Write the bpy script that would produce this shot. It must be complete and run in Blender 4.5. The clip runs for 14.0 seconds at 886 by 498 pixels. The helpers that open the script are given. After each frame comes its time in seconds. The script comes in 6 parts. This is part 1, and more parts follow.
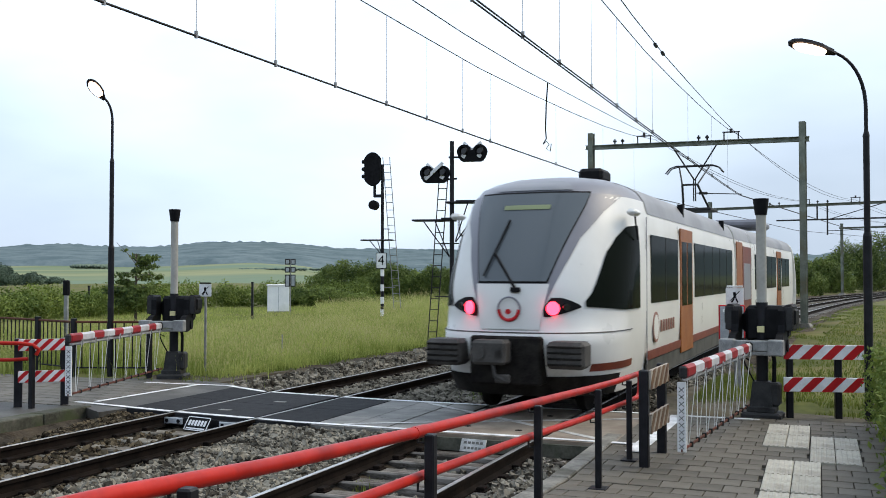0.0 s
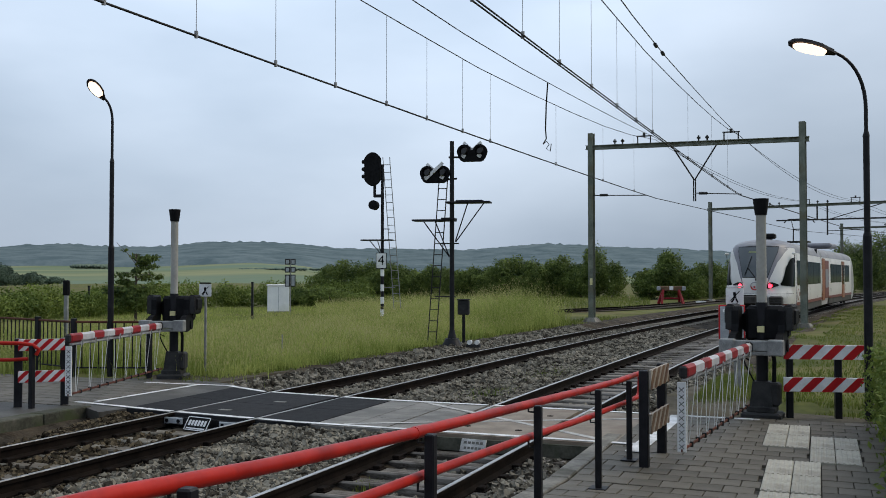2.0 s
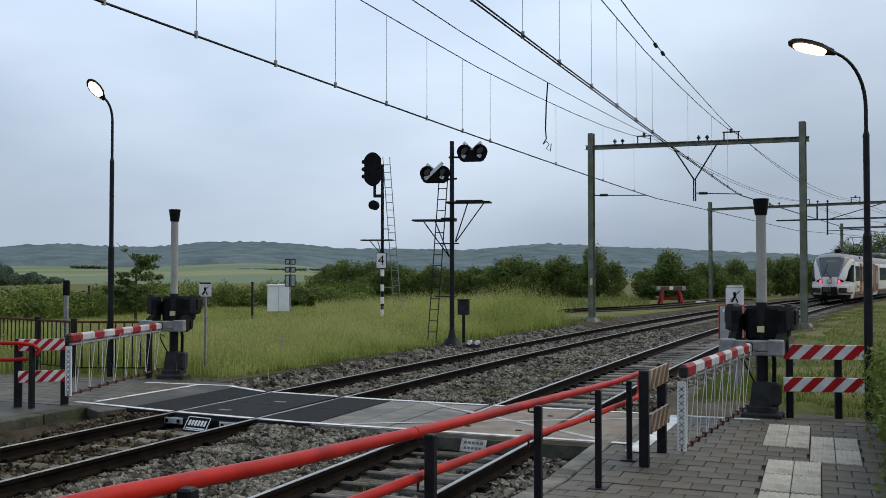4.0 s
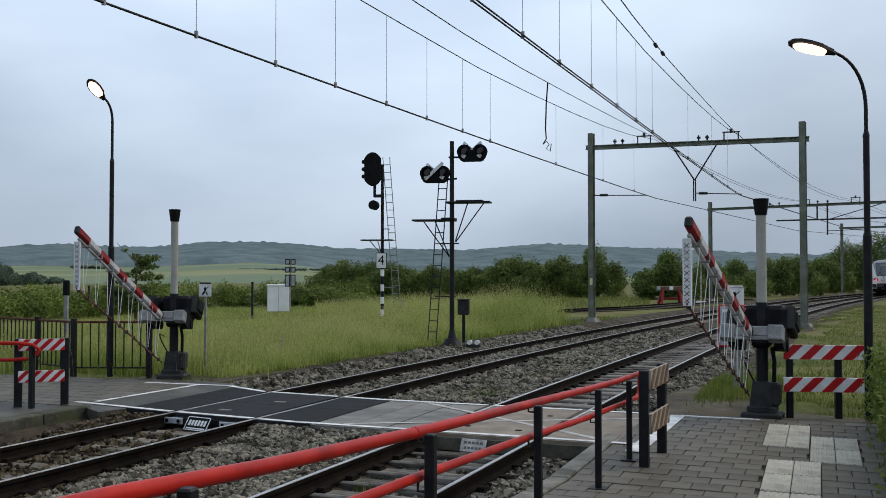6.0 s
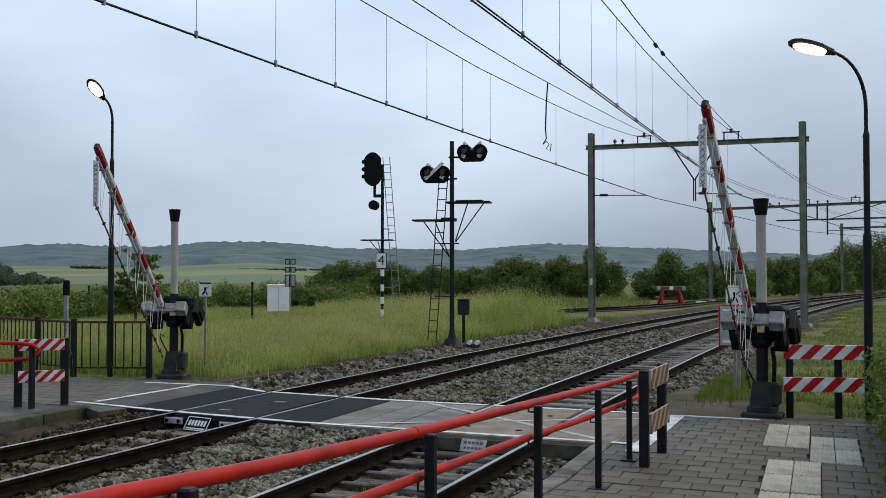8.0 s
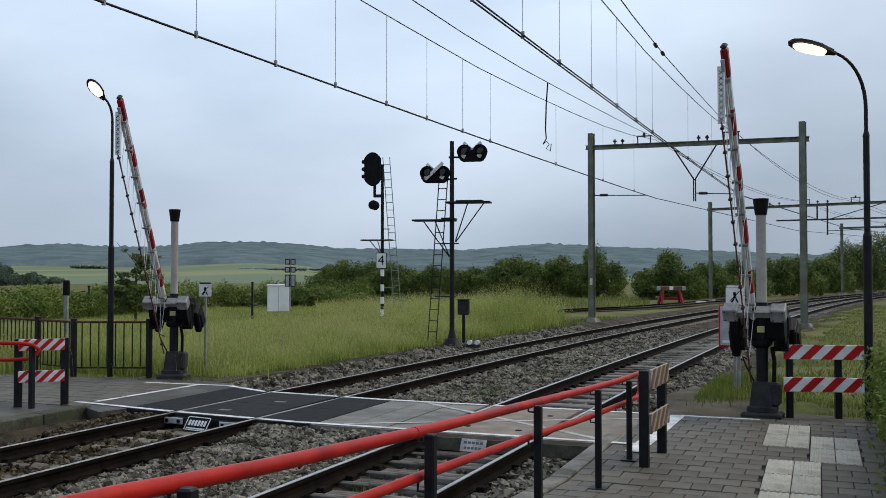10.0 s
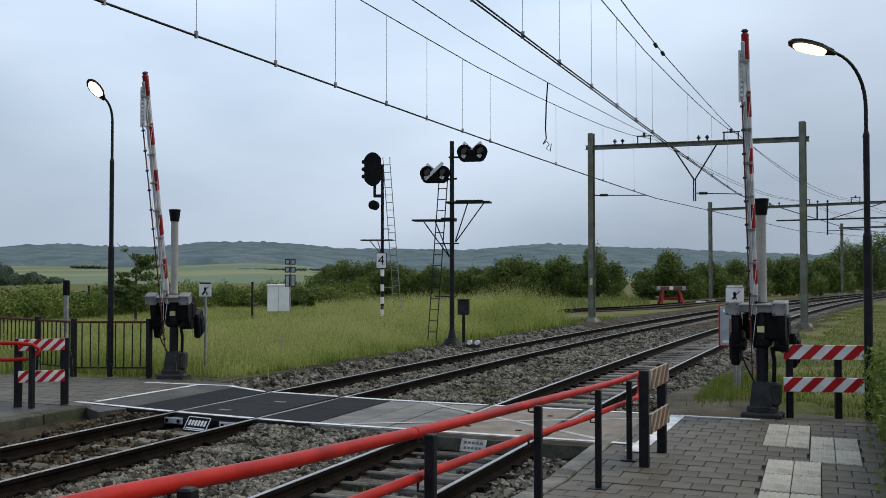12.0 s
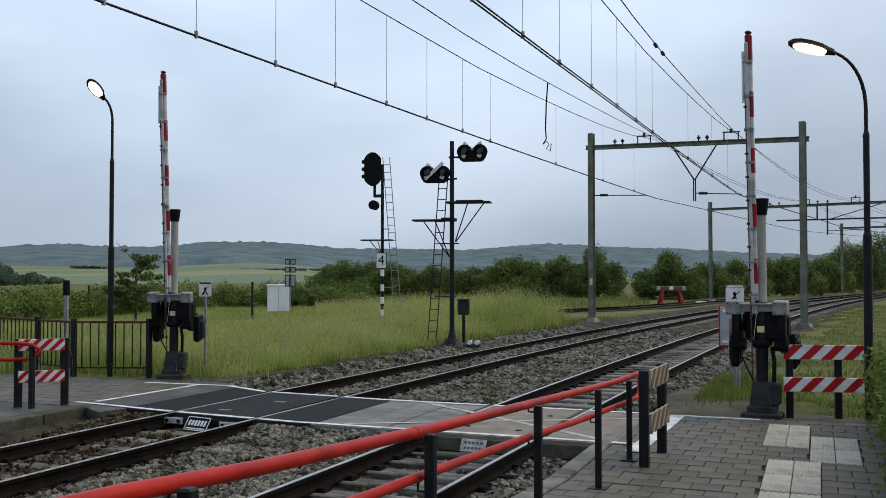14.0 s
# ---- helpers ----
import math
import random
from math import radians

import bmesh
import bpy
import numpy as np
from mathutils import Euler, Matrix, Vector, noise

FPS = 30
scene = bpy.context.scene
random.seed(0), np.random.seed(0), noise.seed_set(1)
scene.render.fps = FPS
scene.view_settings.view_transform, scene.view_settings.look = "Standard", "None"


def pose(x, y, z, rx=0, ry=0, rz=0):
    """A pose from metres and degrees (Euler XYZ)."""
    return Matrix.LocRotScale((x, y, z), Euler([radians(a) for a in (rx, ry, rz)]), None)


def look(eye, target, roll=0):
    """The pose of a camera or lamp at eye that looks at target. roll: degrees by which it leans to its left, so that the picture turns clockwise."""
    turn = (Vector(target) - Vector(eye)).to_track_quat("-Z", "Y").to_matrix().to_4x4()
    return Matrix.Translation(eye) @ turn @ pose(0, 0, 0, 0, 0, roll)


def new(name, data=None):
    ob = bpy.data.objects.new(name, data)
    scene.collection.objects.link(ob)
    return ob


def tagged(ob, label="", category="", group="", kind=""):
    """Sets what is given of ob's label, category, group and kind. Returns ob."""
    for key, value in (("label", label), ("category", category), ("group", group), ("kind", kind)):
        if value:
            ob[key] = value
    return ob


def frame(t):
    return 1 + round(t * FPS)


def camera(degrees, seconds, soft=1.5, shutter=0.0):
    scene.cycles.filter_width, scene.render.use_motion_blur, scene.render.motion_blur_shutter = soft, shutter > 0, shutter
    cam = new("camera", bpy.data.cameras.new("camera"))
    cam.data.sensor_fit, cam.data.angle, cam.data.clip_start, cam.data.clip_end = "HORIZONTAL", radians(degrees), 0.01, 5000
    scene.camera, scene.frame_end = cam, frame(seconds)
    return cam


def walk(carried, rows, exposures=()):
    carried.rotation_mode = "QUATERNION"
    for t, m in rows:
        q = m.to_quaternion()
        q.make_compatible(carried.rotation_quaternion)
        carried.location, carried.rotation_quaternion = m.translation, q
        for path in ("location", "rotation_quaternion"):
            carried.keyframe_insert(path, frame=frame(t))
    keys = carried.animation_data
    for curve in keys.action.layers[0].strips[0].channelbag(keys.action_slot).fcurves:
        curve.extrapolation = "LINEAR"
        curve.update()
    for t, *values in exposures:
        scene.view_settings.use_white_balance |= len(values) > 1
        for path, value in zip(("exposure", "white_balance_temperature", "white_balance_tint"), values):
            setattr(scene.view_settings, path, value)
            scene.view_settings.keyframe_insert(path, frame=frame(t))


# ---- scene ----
EYE = (0.0, 0.0, 2.05)
YAW, PITCH = 21.386, 1.55
cam = camera(49.52, 14.0, soft=0.9, shutter=0.2)
CAM_POSE = pose(*EYE, 90 + PITCH, 0, YAW)
walk(cam, [(0.0, CAM_POSE), (14.0, CAM_POSE)],
     exposures=[(0.0, 0.66), (0.3, 0.54), (0.7, 0.24), (1.2, 0.06), (1.8, 0.0), (14.0, 0.0)])

# ---- light: an overcast early summer sky ----
world = bpy.data.worlds.new("overcast_sky")
scene.world = world
world.use_nodes = True
wn, wl = world.node_tree.nodes, world.node_tree.links
wn.clear()
w_out = wn.new("ShaderNodeOutputWorld")
w_bg = wn.new("ShaderNodeBackground")
w_sky = wn.new("ShaderNodeTexSky")
w_sky.sky_type = "NISHITA"
w_sky.sun_disc = False
w_sky.sun_elevation, w_sky.sun_rotation = radians(46), radians(53)
w_sky.air_density, w_sky.dust_density, w_sky.ozone_density = 1.2, 4.0, 1.5
w_co = wn.new("ShaderNodeTexCoord")
w_map = wn.new("ShaderNodeMapping")
w_map.inputs["Scale"].default_value = (1.0, 1.0, 2.6)
w_noise = wn.new("ShaderNodeTexNoise")
w_noise.inputs["Scale"].default_value = 2.3
w_noise.inputs["Detail"].default_value = 5.0
w_noise.inputs["Roughness"].default_value = 0.45
w_ramp = wn.new("ShaderNodeValToRGB")
w_ramp.color_ramp.elements[0].position, w_ramp.color_ramp.elements[0].color = 0.3, (6.1, 7.55, 9.5, 1)
w_ramp.color_ramp.elements[1].position, w_ramp.color_ramp.elements[1].color = 0.72, (10.0, 11.6, 13.8, 1)
w_mix = wn.new("ShaderNodeMix")
w_mix.data_type = "RGBA"
w_mix.inputs["Factor"].default_value = 0.86
w_bg.inputs["Strength"].default_value = 0.082
wl.new(w_co.outputs["Generated"], w_map.inputs["Vector"])
wl.new(w_map.outputs["Vector"], w_noise.inputs["Vector"])
wl.new(w_noise.outputs["Fac"], w_ramp.inputs["Fac"])
wl.new(w_sky.outputs["Color"], w_mix.inputs["A"])
wl.new(w_ramp.outputs["Color"], w_mix.inputs["B"])
w_sep = wn.new("ShaderNodeSeparateXYZ")
w_rise = wn.new("ShaderNodeMapRange")
for key_, val_ in (("From Min", 0.0), ("From Max", 0.34), ("To Min", 0.81), ("To Max", 1.24)):
    w_rise.inputs[key_].default_value = val_
w_scale = wn.new("ShaderNodeVectorMath")
w_scale.operation = "SCALE"
wl.new(w_co.outputs["Generated"], w_sep.inputs["Vector"])
wl.new(w_sep.outputs["Z"], w_rise.inputs["Value"])
wl.new(w_mix.outputs["Result"], w_scale.inputs[0])
wl.new(w_rise.outputs["Result"], w_scale.inputs["Scale"])
# the cloud is thinner and brighter round one wide stretch of the sky
w_thin = wn.new("ShaderNodeVectorMath")
w_thin.operation = "DOT_PRODUCT"
w_thin.inputs[1].default_value = (-0.46, 0.82, 0.33)
w_thin_rise = wn.new("ShaderNodeMapRange")
w_thin_rise.interpolation_type = "SMOOTHSTEP"
for key_, val_ in (("From Min", 0.86), ("From Max", 0.985), ("To Min", 0.8), ("To Max", 1.05)):
    w_thin_rise.inputs[key_].default_value = val_
w_cloud = wn.new("ShaderNodeVectorMath")
w_cloud.operation = "SCALE"
wl.new(w_co.outputs["Generated"], w_thin.inputs[0])
wl.new(w_thin.outputs["Value"], w_thin_rise.inputs["Value"])
wl.new(w_scale.outputs["Vector"], w_cloud.inputs[0])
wl.new(w_thin_rise.outputs["Result"], w_cloud.inputs["Scale"])
wl.new(w_cloud.outputs["Vector"], w_bg.inputs["Color"])
wl.new(w_bg.outputs["Background"], w_out.inputs["Surface"])

sun = new("sun", bpy.data.lights.new("sun", "SUN"))
sun.data.energy, sun.data.angle, sun.data.color = 1.62, radians(30), (1.0, 0.88, 0.68)
sun.matrix_world = look((34, 26, 44), (0, 0, 0))


# ---- materials ----
def surface(name, dark, light, scale=6.0, rough=0.7, bump=0.15, metal=0.0, fine=9.0, spots=None, piece=0.0, spec=0.32, stretch=(1, 1, 1), relief=0.02, island=0.0):
    """Two scales of noise between a dark and a light base colour; spots: a third colour in patches; piece: how far pieces differ."""
    m = bpy.data.materials.new(name)
    m.use_nodes = True
    n, l = m.node_tree.nodes, m.node_tree.links
    p = n["Principled BSDF"]
    co = n.new("ShaderNodeTexCoord")
    mp = n.new("ShaderNodeMapping")
    mp.inputs["Scale"].default_value = stretch
    l.new(co.outputs["Object"], mp.inputs["Vector"])
    big, small = n.new("ShaderNodeTexNoise"), n.new("ShaderNodeTexNoise")
    big.inputs["Scale"].default_value, big.inputs["Detail"].default_value = scale, 4
    small.inputs["Scale"].default_value, small.inputs["Detail"].default_value = scale * fine, 3
    l.new(mp.outputs["Vector"], big.inputs["Vector"])
    l.new(mp.outputs["Vector"], small.inputs["Vector"])
    add = n.new("ShaderNodeMath")
    add.operation = "MULTIPLY_ADD"
    add.inputs[1].default_value, add.inputs[2].default_value = 0.45, -0.22
    l.new(small.outputs["Fac"], add.inputs[0])
    tot = n.new("ShaderNodeMath")
    tot.operation = "ADD"
    l.new(big.outputs["Fac"], tot.inputs[0])
    l.new(add.outputs[0], tot.inputs[1])
    last = tot
    if piece or island:
        info = n.new("ShaderNodeNewGeometry" if island else "ShaderNodeObjectInfo")
        pm = n.new("ShaderNodeMath")
        pm.operation = "MULTIPLY_ADD"
        pm.inputs[1].default_value, pm.inputs[2].default_value = piece or island, -(piece or island) / 2
        l.new(info.outputs["Random Per Island" if island else "Random"], pm.inputs[0])
        pt = n.new("ShaderNodeMath")
        pt.operation = "ADD"
        l.new(tot.outputs[0], pt.inputs[0])
        l.new(pm.outputs[0], pt.inputs[1])
        last = pt
    ramp = n.new("ShaderNodeValToRGB")
    ramp.color_ramp.elements[0].position, ramp.color_ramp.elements[0].color = 0.32, (*dark, 1)
    ramp.color_ramp.elements[1].position, ramp.color_ramp.elements[1].color = 0.7, (*light, 1)
    l.new(last.outputs[0], ramp.inputs["Fac"])
    col = ramp.outputs["Color"]
    if spots:
        sp = n.new("ShaderNodeTexNoise")
        sp.inputs["Scale"].default_value, sp.inputs["Detail"].default_value = scale * 0.6, 6
        l.new(mp.outputs["Vector"], sp.inputs["Vector"])
        sr = n.new("ShaderNodeValToRGB")
        sr.color_ramp.elements[0].position, sr.color_ramp.elements[1].position = 0.52, 0.66
        l.new(sp.outputs["Fac"], sr.inputs["Fac"])
        mx = n.new("ShaderNodeMix")
        mx.data_type = "RGBA"
        l.new(sr.outputs["Color"], mx.inputs["Factor"])
        l.new(col, mx.inputs["A"])
        mx.inputs["B"].default_value = (*spots, 1)
        col = mx.outputs["Result"]
    l.new(col, p.inputs["Base Color"])
    p.inputs["Metallic"].default_value = metal
    p.inputs["Specular IOR Level"].default_value = spec
    rr = n.new("ShaderNodeMapRange")
    rr.inputs["To Min"].default_value, rr.inputs["To Max"].default_value = max(0.02, rough - 0.12), min(1.0, rough + 0.1)
    l.new(small.outputs["Fac"], rr.inputs["Value"])
    l.new(rr.outputs["Result"], p.inputs["Roughness"])
    if bump:
        b = n.new("ShaderNodeBump")
        b.inputs["Strength"].default_value, b.inputs["Distance"].default_value = bump, relief
        l.new(tot.outputs[0], b.inputs["Height"])
        l.new(b.outputs["Normal"], p.inputs["Normal"])
    return m


def leafy(name, dark, light, rough=0.75, trans=0.25):
    """Foliage that differs from leaf to leaf."""
    m = bpy.data.materials.new(name)
    m.use_nodes = True
    n, l = m.node_tree.nodes, m.node_tree.links
    p = n["Principled BSDF"]
    geo, co, no = n.new("ShaderNodeNewGeometry"), n.new("ShaderNodeTexCoord"), n.new("ShaderNodeTexNoise")
    no.inputs["Scale"].default_value, no.inputs["Detail"].default_value = 0.55, 4
    l.new(co.outputs["Object"], no.inputs["Vector"])
    mm = n.new("ShaderNodeMath")
    mm.operation = "MULTIPLY_ADD"
    mm.inputs[1].default_value = 0.5
    l.new(geo.outputs["Random Per Island"], mm.inputs[0])
    half = n.new("ShaderNodeMath")
    half.operation = "MULTIPLY_ADD"
    half.inputs[1].default_value, half.inputs[2].default_value = 1.5, -0.5
    l.new(no.outputs["Fac"], half.inputs[0])
    l.new(half.outputs[0], mm.inputs[2])
    ramp = n.new("ShaderNodeValToRGB")
    ramp.color_ramp.elements[0].position, ramp.color_ramp.elements[0].color = 0.15, (*dark, 1)
    ramp.color_ramp.elements[1].position, ramp.color_ramp.elements[1].color = 0.95, (*light, 1)
    l.new(mm.outputs[0], ramp.inputs["Fac"])
    l.new(ramp.outputs["Color"], p.inputs["Base Color"])
    p.inputs["Roughness"].default_value = rough
    p.inputs["Specular IOR Level"].default_value = 0.25
    if trans:
        tr, mix = n.new("ShaderNodeBsdfTranslucent"), n.new("ShaderNodeMixShader")
        l.new(ramp.outputs["Color"], tr.inputs["Color"])
        mix.inputs[0].default_value = trans
        l.new(p.outputs[0], mix.inputs[1])
        l.new(tr.outputs[0], mix.inputs[2])
        l.new(mix.outputs[0], n["Material Output"].inputs["Surface"])
    return m


def glow(name, colour, strength):
    m = bpy.data.materials.new(name)
    m.use_nodes = True
    p = m.node_tree.nodes["Principled BSDF"]
    p.inputs["Base Color"].default_value = (*colour, 1)
    p.inputs["Emission Color"].default_value = (*colour, 1)
    p.inputs["Emission Strength"].default_value = strength
    p.inputs["Roughness"].default_value = 0.3
    return m


def glass(name, colour, rough=0.06, spec=0.5, ior=1.5):
    m = bpy.data.materials.new(name)
    m.use_nodes = True
    p = m.node_tree.nodes["Principled BSDF"]
    p.inputs["Base Color"].default_value = (*colour, 1)
    p.inputs["Roughness"].default_value = rough
    p.inputs["Specular IOR Level"].default_value = spec
    p.inputs["IOR"].default_value = ior
    return m


M = {}
M["ground"] = surface("meadow_soil", (0.06, 0.07, 0.02), (0.145, 0.145, 0.045), 0.35, 0.95, 0.6, fine=14, spots=(0.13, 0.105, 0.05), spec=0.1)
M["dirt"] = surface("trodden_dirt", (0.045, 0.04, 0.03), (0.12, 0.108, 0.085), 1.5, 0.95, 0.5, fine=12, spots=(0.075, 0.064, 0.04), spec=0.1)
M["verge"] = surface("mown_verge", (0.05, 0.075, 0.02), (0.12, 0.15, 0.045), 0.7, 0.95, 0.6, fine=16, spots=(0.15, 0.14, 0.06))
M["ballast"] = surface("ballast", (0.015, 0.0125, 0.0095), (0.095, 0.08, 0.061), 2.2, 0.95, 1.0, fine=9, spots=(0.05, 0.038, 0.026), relief=0.05, spec=0.1)
M["stone"] = surface("ballast_stone", (0.03, 0.026, 0.02), (0.235, 0.217, 0.178), 3.0, 0.95, 0.4, fine=6, spec=0.12, island=0.4)
M["stone_brown"] = surface("rust_stained_stone", (0.012, 0.009, 0.006), (0.1, 0.08, 0.052), 3.0, 0.95, 0.4, fine=6, spec=0.08, island=0.5)
M["skirt_grey"] = surface("train_lower_skirt", (0.045, 0.044, 0.038), (0.085, 0.083, 0.073), 3, 0.75, 0.05, spec=0.15)
M["train_print"] = surface("train_brown_print", (0.2, 0.085, 0.06), (0.3, 0.14, 0.1), 3, 0.5, 0.0)
M["rust_rail"] = surface("rusty_fence_rail", (0.05, 0.018, 0.01), (0.12, 0.05, 0.028), 6, 0.8, 0.1, spec=0.2)
M["seed"] = leafy("grass_seed_head", (0.3, 0.3, 0.11), (0.52, 0.48, 0.23), 0.95, 0.45)
# rust brown taken near black: shade on the rail flanks is painted in
M["rail_side"] = surface("rusty_rail_with_shade", (0.004, 0.003, 0.0025), (0.013, 0.009, 0.007), 5, 0.9, 0.3, 0.0, spec=0.08)
M["rail_top"] = surface("polished_rail", (0.16, 0.155, 0.15), (0.32, 0.315, 0.31), 9, 0.4, 0.05, 0.8)
M["rail_dull"] = surface("worn_rail", (0.3, 0.29, 0.28), (0.46, 0.45, 0.44), 9, 0.35, 0.05, 0.8)
M["sleeper_wood"] = surface("old_wood_sleeper", (0.04, 0.034, 0.028), (0.2, 0.185, 0.165), 3, 0.8, 0.6, piece=0.4, stretch=(1, 6, 6), spots=(0.23, 0.215, 0.2), spec=0.2)
M["sleeper_con"] = surface("concrete_sleeper", (0.09, 0.076, 0.058), (0.26, 0.24, 0.2), 4, 0.85, 0.4, piece=0.3, spots=(0.06, 0.05, 0.035))
M["rubber"] = surface("black_rubber_panel", (0.008, 0.0085, 0.01), (0.02, 0.02, 0.022), 6, 0.85, 0.25, piece=0.2, spec=0.16)
M["panel"] = surface("worn_concrete_panel", (0.14, 0.112, 0.085), (0.25, 0.21, 0.168), 2.5, 0.7, 0.2, piece=0.2, spots=(0.17, 0.132, 0.1))
M["slab"] = surface("grey_slab", (0.095, 0.09, 0.08), (0.19, 0.18, 0.162), 3, 0.65, 0.25, piece=0.3)
M["asphalt"] = surface("old_path", (0.028, 0.026, 0.023), (0.07, 0.065, 0.057), 1.2, 0.65, 0.3, fine=25, spots=(0.13, 0.124, 0.112))
M["marking"] = surface("worn_white_marking", (0.5, 0.5, 0.5), (0.82, 0.82, 0.82), 5, 0.6, 0.1, spots=(0.42, 0.42, 0.41))
M["faded"] = surface("faded_marking", (0.25, 0.245, 0.235), (0.5, 0.49, 0.47), 5, 0.65, 0.1, spots=(0.25, 0.24, 0.22))
M["tile"] = surface("concrete_paving_tile", (0.068, 0.06, 0.047), (0.133, 0.12, 0.098), 1.6, 0.62, 0.3, piece=0.26, fine=18, spots=(0.088, 0.078, 0.062), spec=0.2)
M["joint"] = surface("sand_joint", (0.02, 0.02, 0.018), (0.055, 0.05, 0.042), 9, 0.95, 0.3)
M["tactile"] = surface("white_tactile_slab", (0.27, 0.26, 0.22), (0.45, 0.43, 0.37), 3, 0.6, 0.15, piece=0.2, spots=(0.25, 0.235, 0.195))
M["kerb"] = surface("concrete_kerb", (0.1, 0.094, 0.08), (0.25, 0.235, 0.205), 3, 0.8, 0.3, spots=(0.075, 0.07, 0.055), piece=0.2)
# moss on the platform edge; on the deck's edge beam its darkness paints shade
M["edge_moss_shade"] = surface("mossy_shade_edge_concrete", (0.03, 0.031, 0.021), (0.1, 0.097, 0.075), 3, 0.9, 0.4, spots=(0.04, 0.05, 0.02), piece=0.25)
M["red_paint"] = surface("red_rail_paint", (0.3, 0.012, 0.008), (0.43, 0.021, 0.012), 3, 0.42, 0.05, spots=(0.22, 0.01, 0.008), spec=0.14)
M["black_paint"] = surface("black_post_paint", (0.005, 0.005, 0.007), (0.014, 0.014, 0.017), 6, 0.5, 0.05, spec=0.2)
M["white_paint"] = surface("white_paint", (0.66, 0.66, 0.66), (0.82, 0.82, 0.82), 4, 0.4, 0.05, spots=(0.58, 0.57, 0.54))
M["board_red"] = surface("board_red", (0.36, 0.008, 0.01), (0.5, 0.014, 0.018), 4, 0.5, 0.03, spec=0.25)
M["board_back"] = surface("board_back_rust", (0.09, 0.05, 0.03), (0.17, 0.1, 0.05), 5, 0.55, 0.1)
M["board_cream"] = surface("board_back_cream", (0.22, 0.19, 0.155), (0.33, 0.29, 0.24), 5, 0.55, 0.1)
M["boom_red"] = surface("boom_red", (0.19, 0.009, 0.012), (0.29, 0.014, 0.02), 4, 0.5, 0.03, spots=(0.13, 0.011, 0.013), spec=0.22)
M["boom_white"] = surface("boom_white", (0.36, 0.36, 0.38), (0.52, 0.52, 0.54), 4, 0.45, 0.05, spots=(0.3, 0.29, 0.28))
M["skirt_rust"] = surface("rusty_skirt_bar", (0.06, 0.02, 0.014), (0.14, 0.05, 0.035), 5, 0.7, 0.05, spec=0.2)
M["galv"] = surface("galvanised_steel", (0.16, 0.165, 0.165), (0.3, 0.305, 0.3), 7, 0.55, 0.05, 0.2)
M["mast_green"] = surface("weathered_mast", (0.1, 0.115, 0.095), (0.2, 0.215, 0.18), 2, 0.8, 0.1, 0.0, spots=(0.13, 0.125, 0.085), spec=0.2)
M["cabinet_white"] = surface("white_cabinet_panel", (0.76, 0.77, 0.77), (0.86, 0.86, 0.85), 2, 0.45, 0.03, spots=(0.7, 0.7, 0.66))
M["grey_box"] = surface("grey_box_paint", (0.26, 0.28, 0.3), (0.4, 0.42, 0.44), 4, 0.45, 0.05)
M["stub"] = surface("ivory_tube", (0.27, 0.262, 0.235), (0.37, 0.36, 0.325), 2, 0.55, 0.05, spots=(0.3, 0.285, 0.25))
M["black_plastic"] = surface("black_housing", (0.003, 0.003, 0.004), (0.009, 0.009, 0.01), 6, 0.65, 0.1, spec=0.12)
M["dark_steel"] = surface("dark_steel", (0.012, 0.012, 0.013), (0.034, 0.034, 0.034), 6, 0.65, 0.1, 0.0, spec=0.25)
M["wire"] = surface("copper_wire_dull", (0.008, 0.008, 0.009), (0.025, 0.024, 0.023), 3, 0.6, 0, 0.0, spec=0.2)
M["wire_light"] = surface("dropper_wire", (0.22, 0.22, 0.23), (0.32, 0.32, 0.32), 3, 0.5, 0, 0.2)
M["leaf"] = leafy("bush_leaf", (0.036, 0.062, 0.013), (0.19, 0.245, 0.057))
M["leaf_hedge"] = leafy("hedge_leaf", (0.055, 0.09, 0.017), (0.21, 0.265, 0.058), 0.8, 0.3)
M["leaf_tree"] = leafy("tree_leaf", (0.035, 0.06, 0.016), (0.19, 0.245, 0.065))
M["grass"] = leafy("tall_grass", (0.14, 0.2, 0.034), (0.47, 0.5, 0.16), 0.9, 0.42)
M["grass_short"] = leafy("verge_grass", (0.07, 0.105, 0.019), (0.21, 0.24, 0.055), 0.9, 0.3)
M["bark"] = surface("bark", (0.05, 0.04, 0.03), (0.13, 0.11, 0.085), 4, 0.9, 0.5)
# blue-grey haze of distance is mixed into the ridge's base colours
M["hill_wood"] = surface("wood_in_haze", (0.085, 0.118, 0.13), (0.15, 0.188, 0.198), 0.02, 1.0, 0, fine=6, spec=0.0)
# field greens paled towards grey, with the haze painted in
M["hill_field"] = surface("field_in_haze", (0.12, 0.165, 0.105), (0.24, 0.25, 0.15), 0.006, 1.0, 0, fine=3, spots=(0.15, 0.2, 0.15), spec=0.0, stretch=(1, 0.5, 1))
# copse greens lean to blue-grey: aerial haze put into the base colour
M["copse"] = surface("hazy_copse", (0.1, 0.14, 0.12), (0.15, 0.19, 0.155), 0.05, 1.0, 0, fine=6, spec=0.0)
M["train_white"] = surface("train_white", (0.55, 0.54, 0.51), (0.66, 0.65, 0.62), 0.5, 0.32, 0.0, fine=3, spec=0.4)
M["train_grey"] = surface("train_grey", (0.15, 0.15, 0.17), (0.21, 0.21, 0.235), 0.6, 0.4, 0.0, fine=3)
M["train_roof"] = surface("train_roof", (0.17, 0.175, 0.19), (0.26, 0.265, 0.285), 0.6, 0.5, 0.0, fine=3)
M["train_red"] = surface("train_red_band", (0.11, 0.025, 0.015), (0.17, 0.04, 0.022), 2, 0.45, 0.0, spec=0.2)
